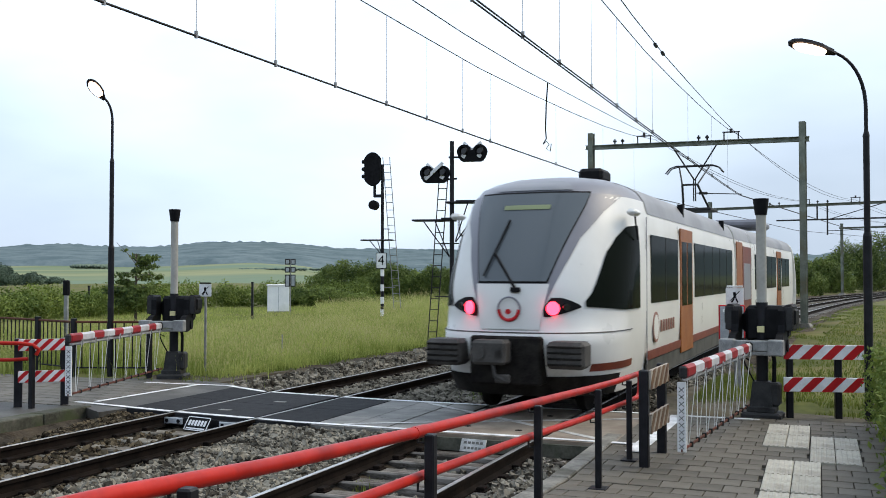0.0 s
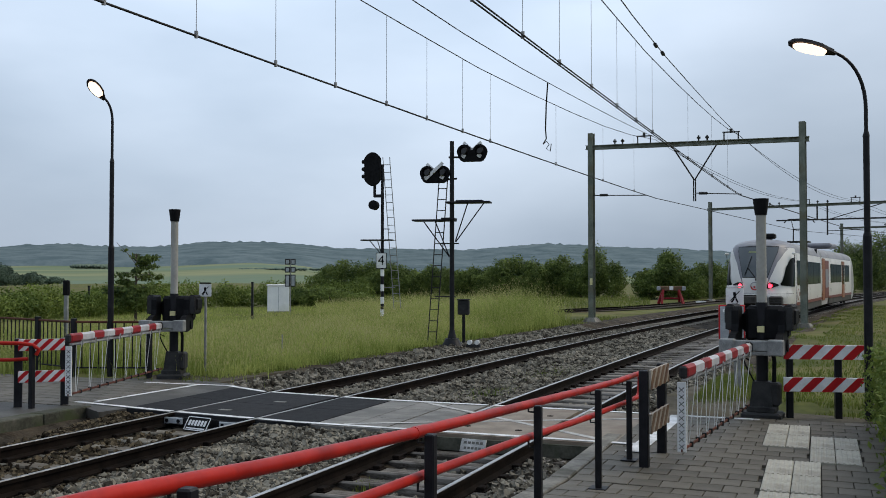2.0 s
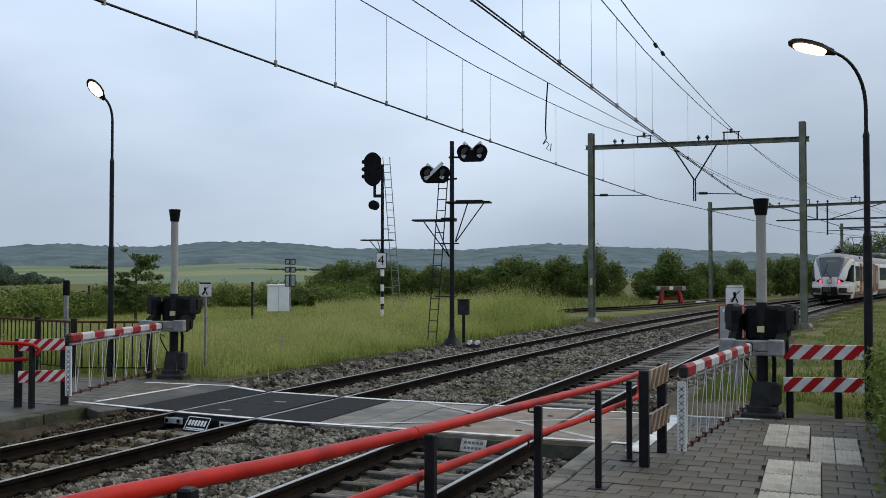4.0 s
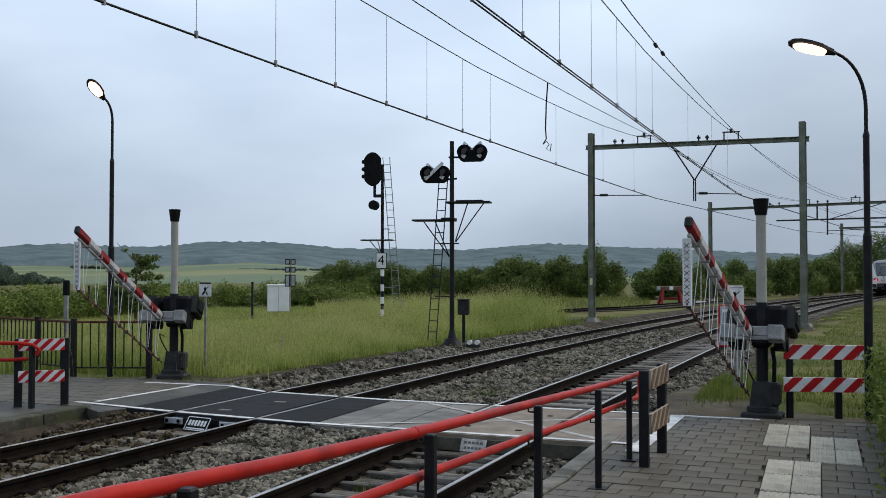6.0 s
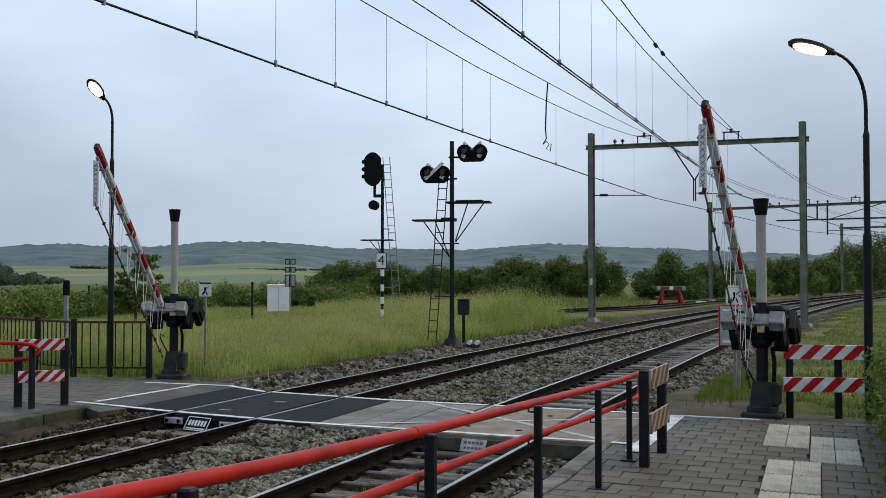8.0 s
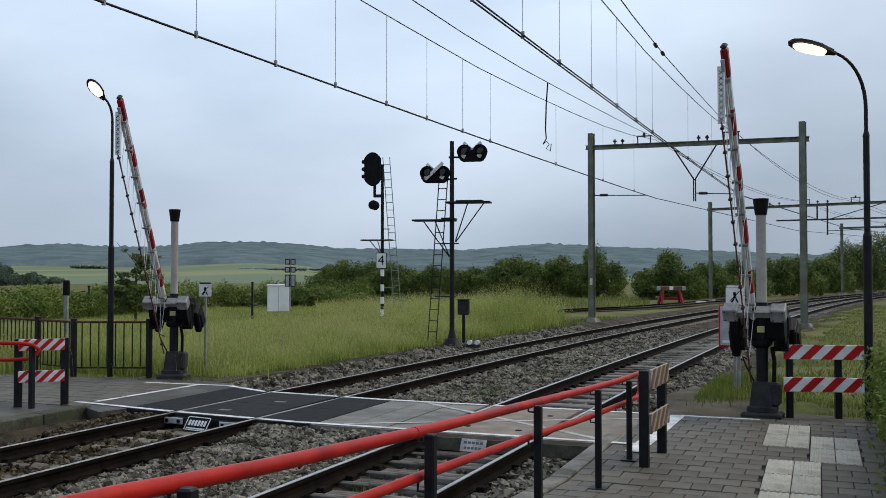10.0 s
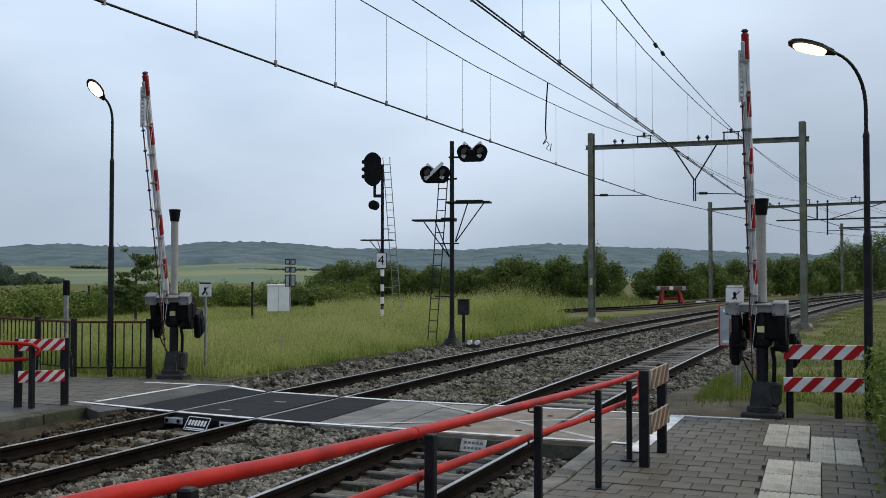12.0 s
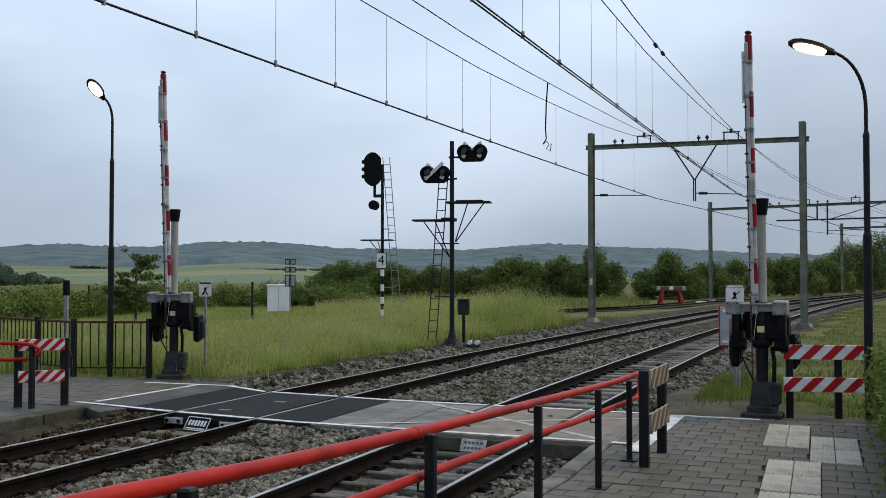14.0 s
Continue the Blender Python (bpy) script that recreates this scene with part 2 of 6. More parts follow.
M["train_orange"] = surface("train_orange_door", (0.2, 0.066, 0.018), (0.28, 0.096, 0.026), 2, 0.45, 0.0, spec=0.2)
M["train_under"] = surface("train_underframe", (0.006, 0.005, 0.005), (0.022, 0.02, 0.017), 5, 0.85, 0.3, spec=0.1)
M["buffer"] = surface("train_buffer_grey", (0.028, 0.026, 0.024), (0.065, 0.06, 0.054), 4, 0.7, 0.1)
M["screen"] = glass("windscreen", (0.07, 0.082, 0.09), 0.14, 0.5)
M["side_glass"] = glass("side_glass", (0.006, 0.008, 0.006), 0.1, 0.12, 1.1)
M["tail_red"] = glow("tail_light", (1.0, 0.03, 0.06), 5.0)
M["lamp_lens"] = glow("street_lamp_lens", (1.0, 0.68, 0.48), 1.9)
M["lens_dark"] = glass("dark_lens", (0.01, 0.01, 0.012), 0.12)
M["yellow"] = surface("yellow_label", (0.55, 0.5, 0.25), (0.7, 0.64, 0.35), 5, 0.5, 0.02)
# far crowns greyed so that the haze of distance sits in their colour
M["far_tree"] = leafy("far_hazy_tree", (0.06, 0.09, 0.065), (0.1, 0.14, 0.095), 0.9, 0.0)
M["dest"] = glow("destination_led", (0.17, 0.2, 0.09), 0.02)


# ---- mesh tools ----
class Shape:
    """Collects vertices and faces of one mesh."""

    def __init__(self):
        self.v, self.f, self.s = [], [], []

    def add(self, verts, faces, smooth=False, m=None):
        o = len(self.v)
        self.v.extend([tuple(m @ Vector(p)) for p in verts] if m else [tuple(p) for p in verts])
        self.f.extend([tuple(i + o for i in f) for f in faces])
        self.s.extend([smooth] * len(faces))
        return self

    def box(self, c, size, bevel=0.0, m=None):
        x, y, z = (d / 2 for d in size)
        if bevel <= 0:
            vs = [(c[0] + a * x, c[1] + b * y, c[2] + d * z) for a in (-1, 1) for b in (-1, 1) for d in (-1, 1)]
            return self.add(vs, [(0, 1, 3, 2), (4, 6, 7, 5), (0, 4, 5, 1), (2, 3, 7, 6), (0, 2, 6, 4), (1, 5, 7, 3)], False, m)
        k = min(bevel, 0.45 * min(size))
        vs, idx = [], {}
        for a in (-1, 1):
            for b in (-1, 1):
                for d in (-1, 1):
                    for ax in range(3):
                        q = [a * (x - k), b * (y - k), d * (z - k)]
                        q[ax] = (a * x, b * y, d * z)[ax]
                        idx[(a, b, d, ax)] = len(vs)
                        vs.append((c[0] + q[0], c[1] + q[1], c[2] + q[2]))
        fs = []
        for a in (-1, 1):
            for ax in range(3):
                o = [i for i in range(3) if i != ax]
                loop = []
                for p, q in ((-1, -1), (1, -1), (1, 1), (-1, 1)):
                    key = [0, 0, 0]
                    key[ax], key[o[0]], key[o[1]] = a, p, q
                    loop.append(idx[(*key, ax)])
                flip = (a < 0) ^ (ax == 1)
                fs.append(tuple(reversed(loop)) if flip else tuple(loop))
            for b in (-1, 1):
                for d in (-1, 1):
                    fs.append((idx[(a, b, d, 0)], idx[(a, b, d, 1)], idx[(a, b, d, 2)]))
        for ax in range(3):
            o = [i for i in range(3) if i != ax]
            for p in (-1, 1):
                for q in (-1, 1):
                    k0, k1 = [0, 0, 0], [0, 0, 0]
                    k0[ax], k1[ax] = -1, 1
                    k0[o[0]] = k1[o[0]] = p
                    k0[o[1]] = k1[o[1]] = q
                    fs.append((idx[(*k0, o[0])], idx[(*k1, o[0])], idx[(*k1, o[1])], idx[(*k0, o[1])]))
        return self.add(vs, fs, False, m)

    def cyl(self, p0, p1, r0, r1=None, n=12, caps=True, m=None):
        r1 = r0 if r1 is None else r1
        a, b = Vector(p0), Vector(p1)
        d = (b - a).normalized()
        u = d.orthogonal().normalized()
        w = d.cross(u)
        ring = [(math.cos(2 * math.pi * i / n), math.sin(2 * math.pi * i / n)) for i in range(n)]
        vs = [a + (u * c + w * s) * r0 for c, s in ring] + [b + (u * c + w * s) * r1 for c, s in ring]
        self.add(vs, [(i, (i + 1) % n, n + (i + 1) % n, n + i) for i in range(n)], True, m)
        if caps:
            self.add(vs[:n], [tuple(reversed(range(n)))], False, m)
            self.add(vs[n:], [tuple(range(n))], False, m)
        return self

    def tube(self, pts, r, n=8, m=None, r_end=None):
        pts = [Vector(p) for p in pts]
        vs, last = [], None
        for i, p in enumerate(pts):
            d = (pts[min(i + 1, len(pts) - 1)] - pts[max(i - 1, 0)]).normalized()
            u = d.orthogonal().normalized() if last is None else (last - d * last.dot(d)).normalized()
            last = u
            w = d.cross(u)
            rr = r if r_end is None else r + (r_end - r) * i / (len(pts) - 1)
            vs += [p + (u * math.cos(2 * math.pi * k / n) + w * math.sin(2 * math.pi * k / n)) * rr for k in range(n)]
        fs = [(i * n + k, i * n + (k + 1) % n, (i + 1) * n + (k + 1) % n, (i + 1) * n + k) for i in range(len(pts) - 1) for k in range(n)]
        self.add(vs, fs, True, m)
        return self.add(vs[:n] + vs[-n:], [tuple(reversed(range(n))), tuple(range(n, 2 * n))], False, m)

    def prism(self, outline, h0, h1, m=None):
        """An outline in x and y, drawn up from h0 to h1."""
        n = len(outline)
        vs = [(x, y, h0) for x, y in outline] + [(x, y, h1) for x, y in outline]
        fs = [(i, (i + 1) % n, n + (i + 1) % n, n + i) for i in range(n)]
        return self.add(vs, fs + [tuple(reversed(range(n))), tuple(range(n, 2 * n))], False, m)

    def grid(self, rows, smooth=True, m=None, flip=False):
        """A sheet through rows of points."""
        k = len(rows[0])
        vs = [p for r in rows for p in r]
        fs = [(i * k + j, i * k + j + 1, (i + 1) * k + j + 1, (i + 1) * k + j) for i in range(len(rows) - 1) for j in range(k - 1)]
        return self.add(vs, [tuple(reversed(f)) for f in fs] if flip else fs, smooth, m)

    def mesh(self, name, material):
        me = bpy.data.meshes.new(name)
        me.from_pydata(self.v, [], self.f)
        me.polygons.foreach_set("use_smooth", self.s)
        me.materials.append(material)
        me.update()
        return me


def part(name, shape, material, parent, label=""):
    """One mesh object under a thing or a part."""
    ob = new(name, shape.mesh(name, M[material]))
    ob.parent = parent
    if label:
        tagged(ob, label)
    return ob


def thing(name, at, label, category, group="", kind=""):
    ob = new(name)
    ob.empty_display_size = 0.1
    ob.matrix_world = at if isinstance(at, Matrix) else pose(*at)
    return tagged(ob, label, category, group, kind)


def single(name, shape, material, label, category, group="", kind=""):
    return tagged(new(name, shape.mesh(name, M[material])), label, category, group, kind)


def pieces(name, mesh_, parent, places):
    """Alike pieces, each an object of its own on one mesh."""
    for m in places:
        ob = new(name, mesh_)
        ob.parent = parent
        ob.matrix_basis = m


rnd = random.Random(7)


# ---- the lie of the land ----
def track_a(y):
    return -8.385 - 0.00309 * y + 0.00104 * y * y if y > 0 else -8.385


def track_b(y):
    return -4.182 - 0.00217 * y + 0.0009007 * y * y if y > 0 else -4.182


def siding(y):
    return -15.3 + 0.0006 * (y - 20) ** 2 + 0.02 * (y - 50)


def turn_of(line, y):
    return math.degrees(-math.atan((line(y + 0.5) - line(y - 0.5))))


def ramp_height(y):
    """The platform climbs from the crossing towards the station."""
    return max(0.0, (9.4 - y) * 0.054) if y > -4 else 0.72


GROUND_Z = -0.09


def soil(x, y):
    a, b = track_a(y), track_b(y)
    left, right = a - 2.35, b + 2.0
    if left < x < right and y < 230:
        return -0.62
    z = GROUND_Z
    far = math.hypot(x, y)
    if far > 120:
        z -= 0.004 * (far - 120) * (1 if far < 620 else 620 / far)
    if x > b + 2.5 and y > 16 and y < 120:
        z += 0.1
    return z + 0.05 * noise.noise(Vector((x * 0.21, y * 0.21, 0)))


def build_ground():
    xs = sorted(set([-3000, -1500, -800, -400, -220, -130, -90, -70] + [-60 + 1.0 * i for i in range(101)] + [45, 55, 70, 100, 160, 300, 600, 1200, 2500]))
    ys = sorted(set([-900, -300, -120, -60] + [-40 + 1.0 * i for i in range(130)] + [95 + 3.0 * i for i in range(46)] + [240, 270, 320, 400, 550, 800, 1200, 1800, 2600]))
    rows = []
    for y in ys:
        rows.append([(x, y, soil(x, y)) for x in xs])
    return single("ground", Shape().grid(rows), "ground", "rough meadow soil and grass around the railway", "ground", kind="structure")


build_ground()


def deck_near(x):
    return float(np.interp(x, [-11.2, -9.2, -6.8, -2.1], [12.23, 11.9, 11.65, 11.62]))


def deck_far(x):
    return float(np.interp(x, [-10.15, -9.08, -6.56, -2.1], [15.2, 14.7, 14.46, 14.45]))


# ---- ballast bed and tracks ----
def build_ballast():
    rows = []
    ys = [-30 + 0.6 * i for i in range(50)] + [0.25 * i for i in range(0, 200)] + [50 + 2.0 * i for i in range(96)]
    for y in ys:
        a, b = track_a(y), track_b(y)
        row = []
        for i in range(51):
            k = i / 50
            x = (a - 3.3) + (b - a + 6.0) * k
            d = min(abs(x - a), abs(x - b))
            z = -0.21 if d < 1.25 else -0.21 - 0.06 * min(1, (d - 1.25) / 0.5)
            if abs(x - b) < 0.68:
                z = -0.27
            e = a - x
            if e > 1.9:
                z = -0.27 + 0.2 * min(1.0, (e - 1.9) / 0.6)
            e = x - b
            if e > 1.7:
                z = -0.3 + (0.25 * min(1.0, (e - 1.7) / 0.6) if y > 14.7 else 0.0)
            z += 0.03 * noise.noise(Vector((x * 3.1, y * 3.1, 0))) + 0.025 * noise.noise(Vector((x * 9, y * 9, 3)))
            if i in (0, 50):
                z = -0.4
            row.append((x, y, z))
        rows.append(row)
    single("ballast_bed", Shape().grid(rows), "ballast", "bed of grey brown crushed stone under the tracks", "ballast", kind="structure")


def stone_heap(spots):
    """Loose stones, each a small uneven block."""
    vs, fs = [], []
    for x, y, z, r in spots:
        o = len(vs)
        sx, sy, sz = (r * rnd.uniform(0.7, 1.3) for _ in range(3))
        e = Euler((rnd.uniform(0, 3), rnd.uniform(0, 3), rnd.uniform(0, 3))).to_matrix()
        for p in ((-1, -.8, -.7), (1, -.9, -.8), (.9, 1, -.6), (-.8, .9, -.9), (-.7, -.6, .8), (.6, -.8, .9), (.7, .6, .7), (-.9, .7, .6)):
            q = e @ Vector((p[0] * sx, p[1] * sy, p[2] * sz))
            vs.append((x + q.x, y + q.y, z + q.z))
        fs += [tuple(o + i for i in f) for f in ((0, 3, 2, 1), (4, 5, 6, 7), (0, 1, 5, 4), (1, 2, 6, 5), (2, 3, 7, 6), (3, 0, 4, 7))]
    s = Shape()
    s.v, s.f, s.s = vs, fs, [False] * len(fs)
    return s


def scatter_stones():
    spots = []
    for _ in range(80000):
        y = 5.5 + 34 * rnd.random() ** 1.5
        a, b = track_a(y), track_b(y)
        x = rnd.uniform(a - 2.5, b + 1.6)
        if 11.3 < y < 14.75 and a - 2.4 < x:
            continue
        if min(abs(x - a + 0.75), abs(x - a - 0.75), abs(x - b + 0.75), abs(x - b - 0.75)) < 0.11:
            continue
        if y < 11.9 and x < a - 1.95:
            continue
        if b - 0.7 < x < b + 0.7 and rnd.random() < 0.85:
            continue
        if y < 12 and abs(x - a) < 0.68 and rnd.random() < 0.55:
            continue
        d = min(abs(x - a), abs(x - b))
        z = -0.2 if d < 1.25 else -0.2 - 0.06 * min(1, (d - 1.25) / 0.5)
        if abs(x - b) < 0.68:
            z = -0.26
        if a - x > 1.9:
            z = -0.26 + 0.18 * min(1.0, (a - x - 1.9) / 0.6)
        spots.append((x, y, z + rnd.uniform(-0.01, 0.025), rnd.uniform(0.017, 0.042) * (1 if y < 16 else 1.3 if y < 24 else 1.8)))
    for _ in range(5200):
        # stones heaped against the near edge of the crossing
        y = 11.56 - 1.5 * rnd.random() ** 1.6
        a, b = track_a(11), track_b(11)
        x = rnd.uniform(a + 0.95, b - 0.95) if rnd.random() < 0.75 else rnd.uniform(a - 1.9, a - 0.9)
        z = -0.19 + 0.15 * max(0.0, 1 - (11.56 - y) / 1.1) * rnd.random()
        y += deck_near(x) - 11.62
        spots.append((x, y, z, rnd.uniform(0.018, 0.042)))
    stained = [q for q in spots if q[0] < track_a(q[1]) + 0.95 and q[1] < 12.3]
    clean = [q for q in spots if not (q[0] < track_a(q[1]) + 0.95 and q[1] < 12.3)]
    single("ballast_stones", stone_heap(clean), "stone", "loose grey crushed stones between the rails", "stones", kind="stuff")
    single("stained_ballast_stones", stone_heap(stained), "stone_brown", "rust and oil stained stones between the far rails", "stones", kind="stuff")


def rail_strip(line, side, y0, y1, head):
    """One rail: foot, web and head as a swept section. head: the running surface alone."""
    if head:
        sec = [(-0.024, -0.006), (-0.02, 0.002), (0.02, 0.002), (0.024, -0.006)]
    else:
        sec = [(-0.07, -0.165), (-0.07, -0.15), (-0.012, -0.125), (-0.01, -0.05), (-0.036, -0.04), (-0.036, -0.004), (0.036, -0.004), (0.036, -0.04), (0.01, -0.05), (0.012, -0.125), (0.07, -0.15), (0.07, -0.165)]
    rows, y = [], y0
    while y <= y1 + 0.01:
        c = line(y) + side * 0.7525
        rows.append([(c + p[0], y, p[1]) for p in sec])
        y += 1.0 if y < 70 else 3.0
    return Shape().grid(rows, smooth=False, flip=True)


def build_track(label, line, y0, y1, sleeper_mat, top, sleepers_to):
    t = thing("railway_track", (0, 0, 0), label, "railway track", "parallel tracks", "structure")
    for side in (-1, 1):
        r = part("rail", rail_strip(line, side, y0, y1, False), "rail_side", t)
        part("running_surface", rail_strip(line, side, y0, y1, True), top, r, "worn shiny running surface")
    sl = Shape().box((0, 0, 0), (2.5, 0.25, 0.16), 0.02).mesh("sleeper", M[sleeper_mat])
    fast = Shape()
    for sx in (-0.7525, 0.7525):
        fast.box((sx - 0.12, 0, 0.1), (0.09, 0.14, 0.06), 0.01).box((sx + 0.12, 0, 0.1), (0.09, 0.14, 0.06), 0.01)
        fast.box((sx, 0, 0.085), (0.36, 0.16, 0.02))
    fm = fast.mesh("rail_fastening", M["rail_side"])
    y = y0 + 0.3
    while y < sleepers_to:
        if not 11.4 < y < 14.7:
            ob = new("sleeper", sl)
            ob.parent = t
            ob.matrix_basis = pose(line(y) + rnd.uniform(-0.03, 0.03), y, -0.25 + rnd.uniform(-0.006, 0.006), 0, 0, turn_of(line, y) + rnd.uniform(-0.6, 0.6))
            if 5 < y < 26:
                f = new("rail_fastening", fm)
                f.parent = ob
        y += 0.62
    return t


build_ballast()
scatter_stones()
build_track("straight track with shiny rails on concrete sleepers", track_a, -25, 300, "sleeper_con", "rail_top", 105)
build_track("older track with worn bright rails on weathered timber sleepers", track_b, -25, 300, "sleeper_wood", "rail_dull", 105)


# ---- crossing deck ----
def build_crossing():
    d = thing("crossing_deck", (0, 0, 0), "pedestrian level crossing deck of rubber and concrete panels", "level crossing", kind="structure")
    a, b = track_a(13), track_b(13)

    def row(name, x0, x1, n, mat, top=0.0):
        x0, x1 = x0 + 0.006, x1 - 0.006
        at = lambda x, k: (x, deck_near(x) + (deck_far(x) - deck_near(x)) * k)
        for i in range(n):
            k0, k1 = i / n + 0.0014, (i + 1) / n - 0.0014
            part(name, Shape().prism([at(x0, k0), at(x1, k0), at(x1, k1), at(x0, k1)], top - 0.18, top), mat, d)
    row("rubber_panel", a - 1.72, a - 0.8, 2, "rubber", 0.004)
    row("rubber_panel", a - 0.68, a + 0.68, 2, "rubber", 0.006)
    row("rubber_panel", a + 0.8, a + 1.72, 2, "rubber", 0.004)
    row("slab", a + 1.73, a + 2.25, 3, "slab")
    row("slab", a + 2.26, a + 2.8, 3, "slab", 0.003)
    row("slab", a + 2.81, b - 0.82, 3, "slab")
    row("concrete_panel", b - 0.68, b + 0.68, 1, "panel", 0.004)
    row("concrete_panel", b + 0.81, b + 1.72, 1, "panel", 0.003)
    # two recessed lifting holes on each inner panel
    s = Shape()
    for x, y in ((a - 0.15, 12.4), (a + 0.15, 13.5)):
        s.box((x, y, 0.009), (0.2, 0.1, 0.006), 0.002)
    part("lifting_lug", s, "slab", d)
    s = Shape()
    for x, y in ((b - 0.4, 12.3), (b + 0.35, 12.2), (b - 0.2, 13.8), (b + 0.4, 13.6)):
        s.cyl((x, y, 0.002), (x, y, 0.008), 0.05, n=10)
    part("lifting_hole", s, "rail_side", d)
    # the edge skirts and the tie plates under the near edge
    # near track's dark brown beam has the shade below the deck in its colour
    for x0, x1, mat, dep in ((a - 0.7, a + 0.68, "rubber", 0.12), (a + 0.8, a + 1.7, "rubber", 0.12), (b - 1.6, b + 1.6, "edge_moss_shade", 0.16)):
        y0, y1 = deck_near(x0) - 0.05, deck_near(x1) - 0.05
        part("edge_beam", Shape().prism([(x0, y0), (x1, y1), (x1, y1 + 0.06), (x0, y0 + 0.06)], -0.04 - dep, -0.04), mat, d)
    for x in (a - 0.62, a + 0.42):
        y = deck_near(x) - 0.1
        tie = part("tie_plate", Shape().box((x, y, -0.09), (0.34, 0.03, 0.1), 0.04, None), "grey_box", d)
        for dx in (-0.1, 0.1):
            part("bolt", Shape().cyl((x + dx, y - 0.012, -0.09), (x + dx, y - 0.026, -0.09), 0.028, n=10), "black_plastic", tie)
    x = a + 1.32
    part("edge_bolt", Shape().cyl((x, deck_near(x) - 0.07, -0.1), (x, deck_near(x) - 0.1, -0.1), 0.045, n=12), "galv", d)
    pl = pose(a - 0.08, deck_near(a) - 0.19, -0.09, 56, 0, -10)
    p = part("maker_plate", Shape().box((0, 0, 0), (0.46, 0.23, 0.02), 0.004, pl), "black_plastic", d, "black maker plate with white bars and border")
    s = Shape()
    for k in range(6):
        s.box((-0.15 + k * 0.06, 0.01, 0.012), (0.04, 0.085, 0.004), 0, pl)
    for z in (-0.1, 0.1):
        s.box((0, z, 0.012), (0.44, 0.012, 0.004), 0, pl)
    for x in (-0.215, 0.215):
        s.box((x, 0, 0.012), (0.012, 0.19, 0.004), 0, pl)
    s.box((0, -0.075, 0.012), (0.36, 0.02, 0.004), 0, pl)
    part("plate_bar", s, "white_paint", p)
    pl2 = pose(b - 0.02, deck_near(b) - 0.18, -0.1, 60, 0, -4)
    p = part("maker_plate", Shape().box((0, 0, 0), (0.34, 0.17, 0.02), 0.004, pl2), "faded", d, "weathered pale maker plate")
    s = Shape()
    for k in range(5):
        s.box((-0.11 + k * 0.055, 0.035, 0.012), (0.04, 0.03, 0.004), 0, pl2).box((-0.1 + k * 0.05, -0.035, 0.012), (0.034, 0.03, 0.004), 0, pl2)
    part("plate_bar", s, "slab", p)
    part("support_block", Shape().box((b - 1.05, deck_near(b) - 0.02, -0.14), (0.5, 0.2, 0.2), 0.03), "kerb", d)

    def mark(p, q, w, mat="marking", z=0.012):
        p, q = Vector((*p, 0)), Vector((*q, 0))
        u = (q - p).normalized()
        nn = Vector((-u.y, u.x, 0)) * w / 2
        base = Shape().prism([tuple((p - nn).xy), tuple((q - nn).xy), tuple((q + nn).xy), tuple((p + nn).xy)], z - 0.004, z)
        part("line_marking", base, mat, d)
    rails = [a - 0.7525, a + 0.7525, b - 0.7525, b + 0.7525]
    cuts = [-11.18] + [c for r in rails for c in (r - 0.06, r + 0.06)] + [-2.1]
    for x0, x1 in zip(cuts[::2], cuts[1::2]):
        for line, dy in ((deck_near, 0.1), (deck_far, -0.1)):
            lo = max(x0, -10.1) if dy < 0 else x0
            steps = [lo] + [q for q in (-9.2, -9.08, -6.8, -6.56) if lo < q < x1] + [x1]
            for u, v in zip(steps, steps[1:]):
                mark((u, line(u) + dy), (v, line(v) + dy), 0.1)
    mark((-10.89, 12.45), (-10.79, 15.04), 0.1)
    mark((-11.95, 15.0), (-10.07, 15.13), 0.1)
    mark((-2.02, 11.2), (-1.93, 14.3), 0.2)
    mark((-5.9, 14.3), (-2.35, 11.75), 0.1, "faded", 0.0085)
    mark((-6.1, 11.85), (-2.3, 13.85), 0.08, "faded", 0.0095)
    return d


build_crossing()


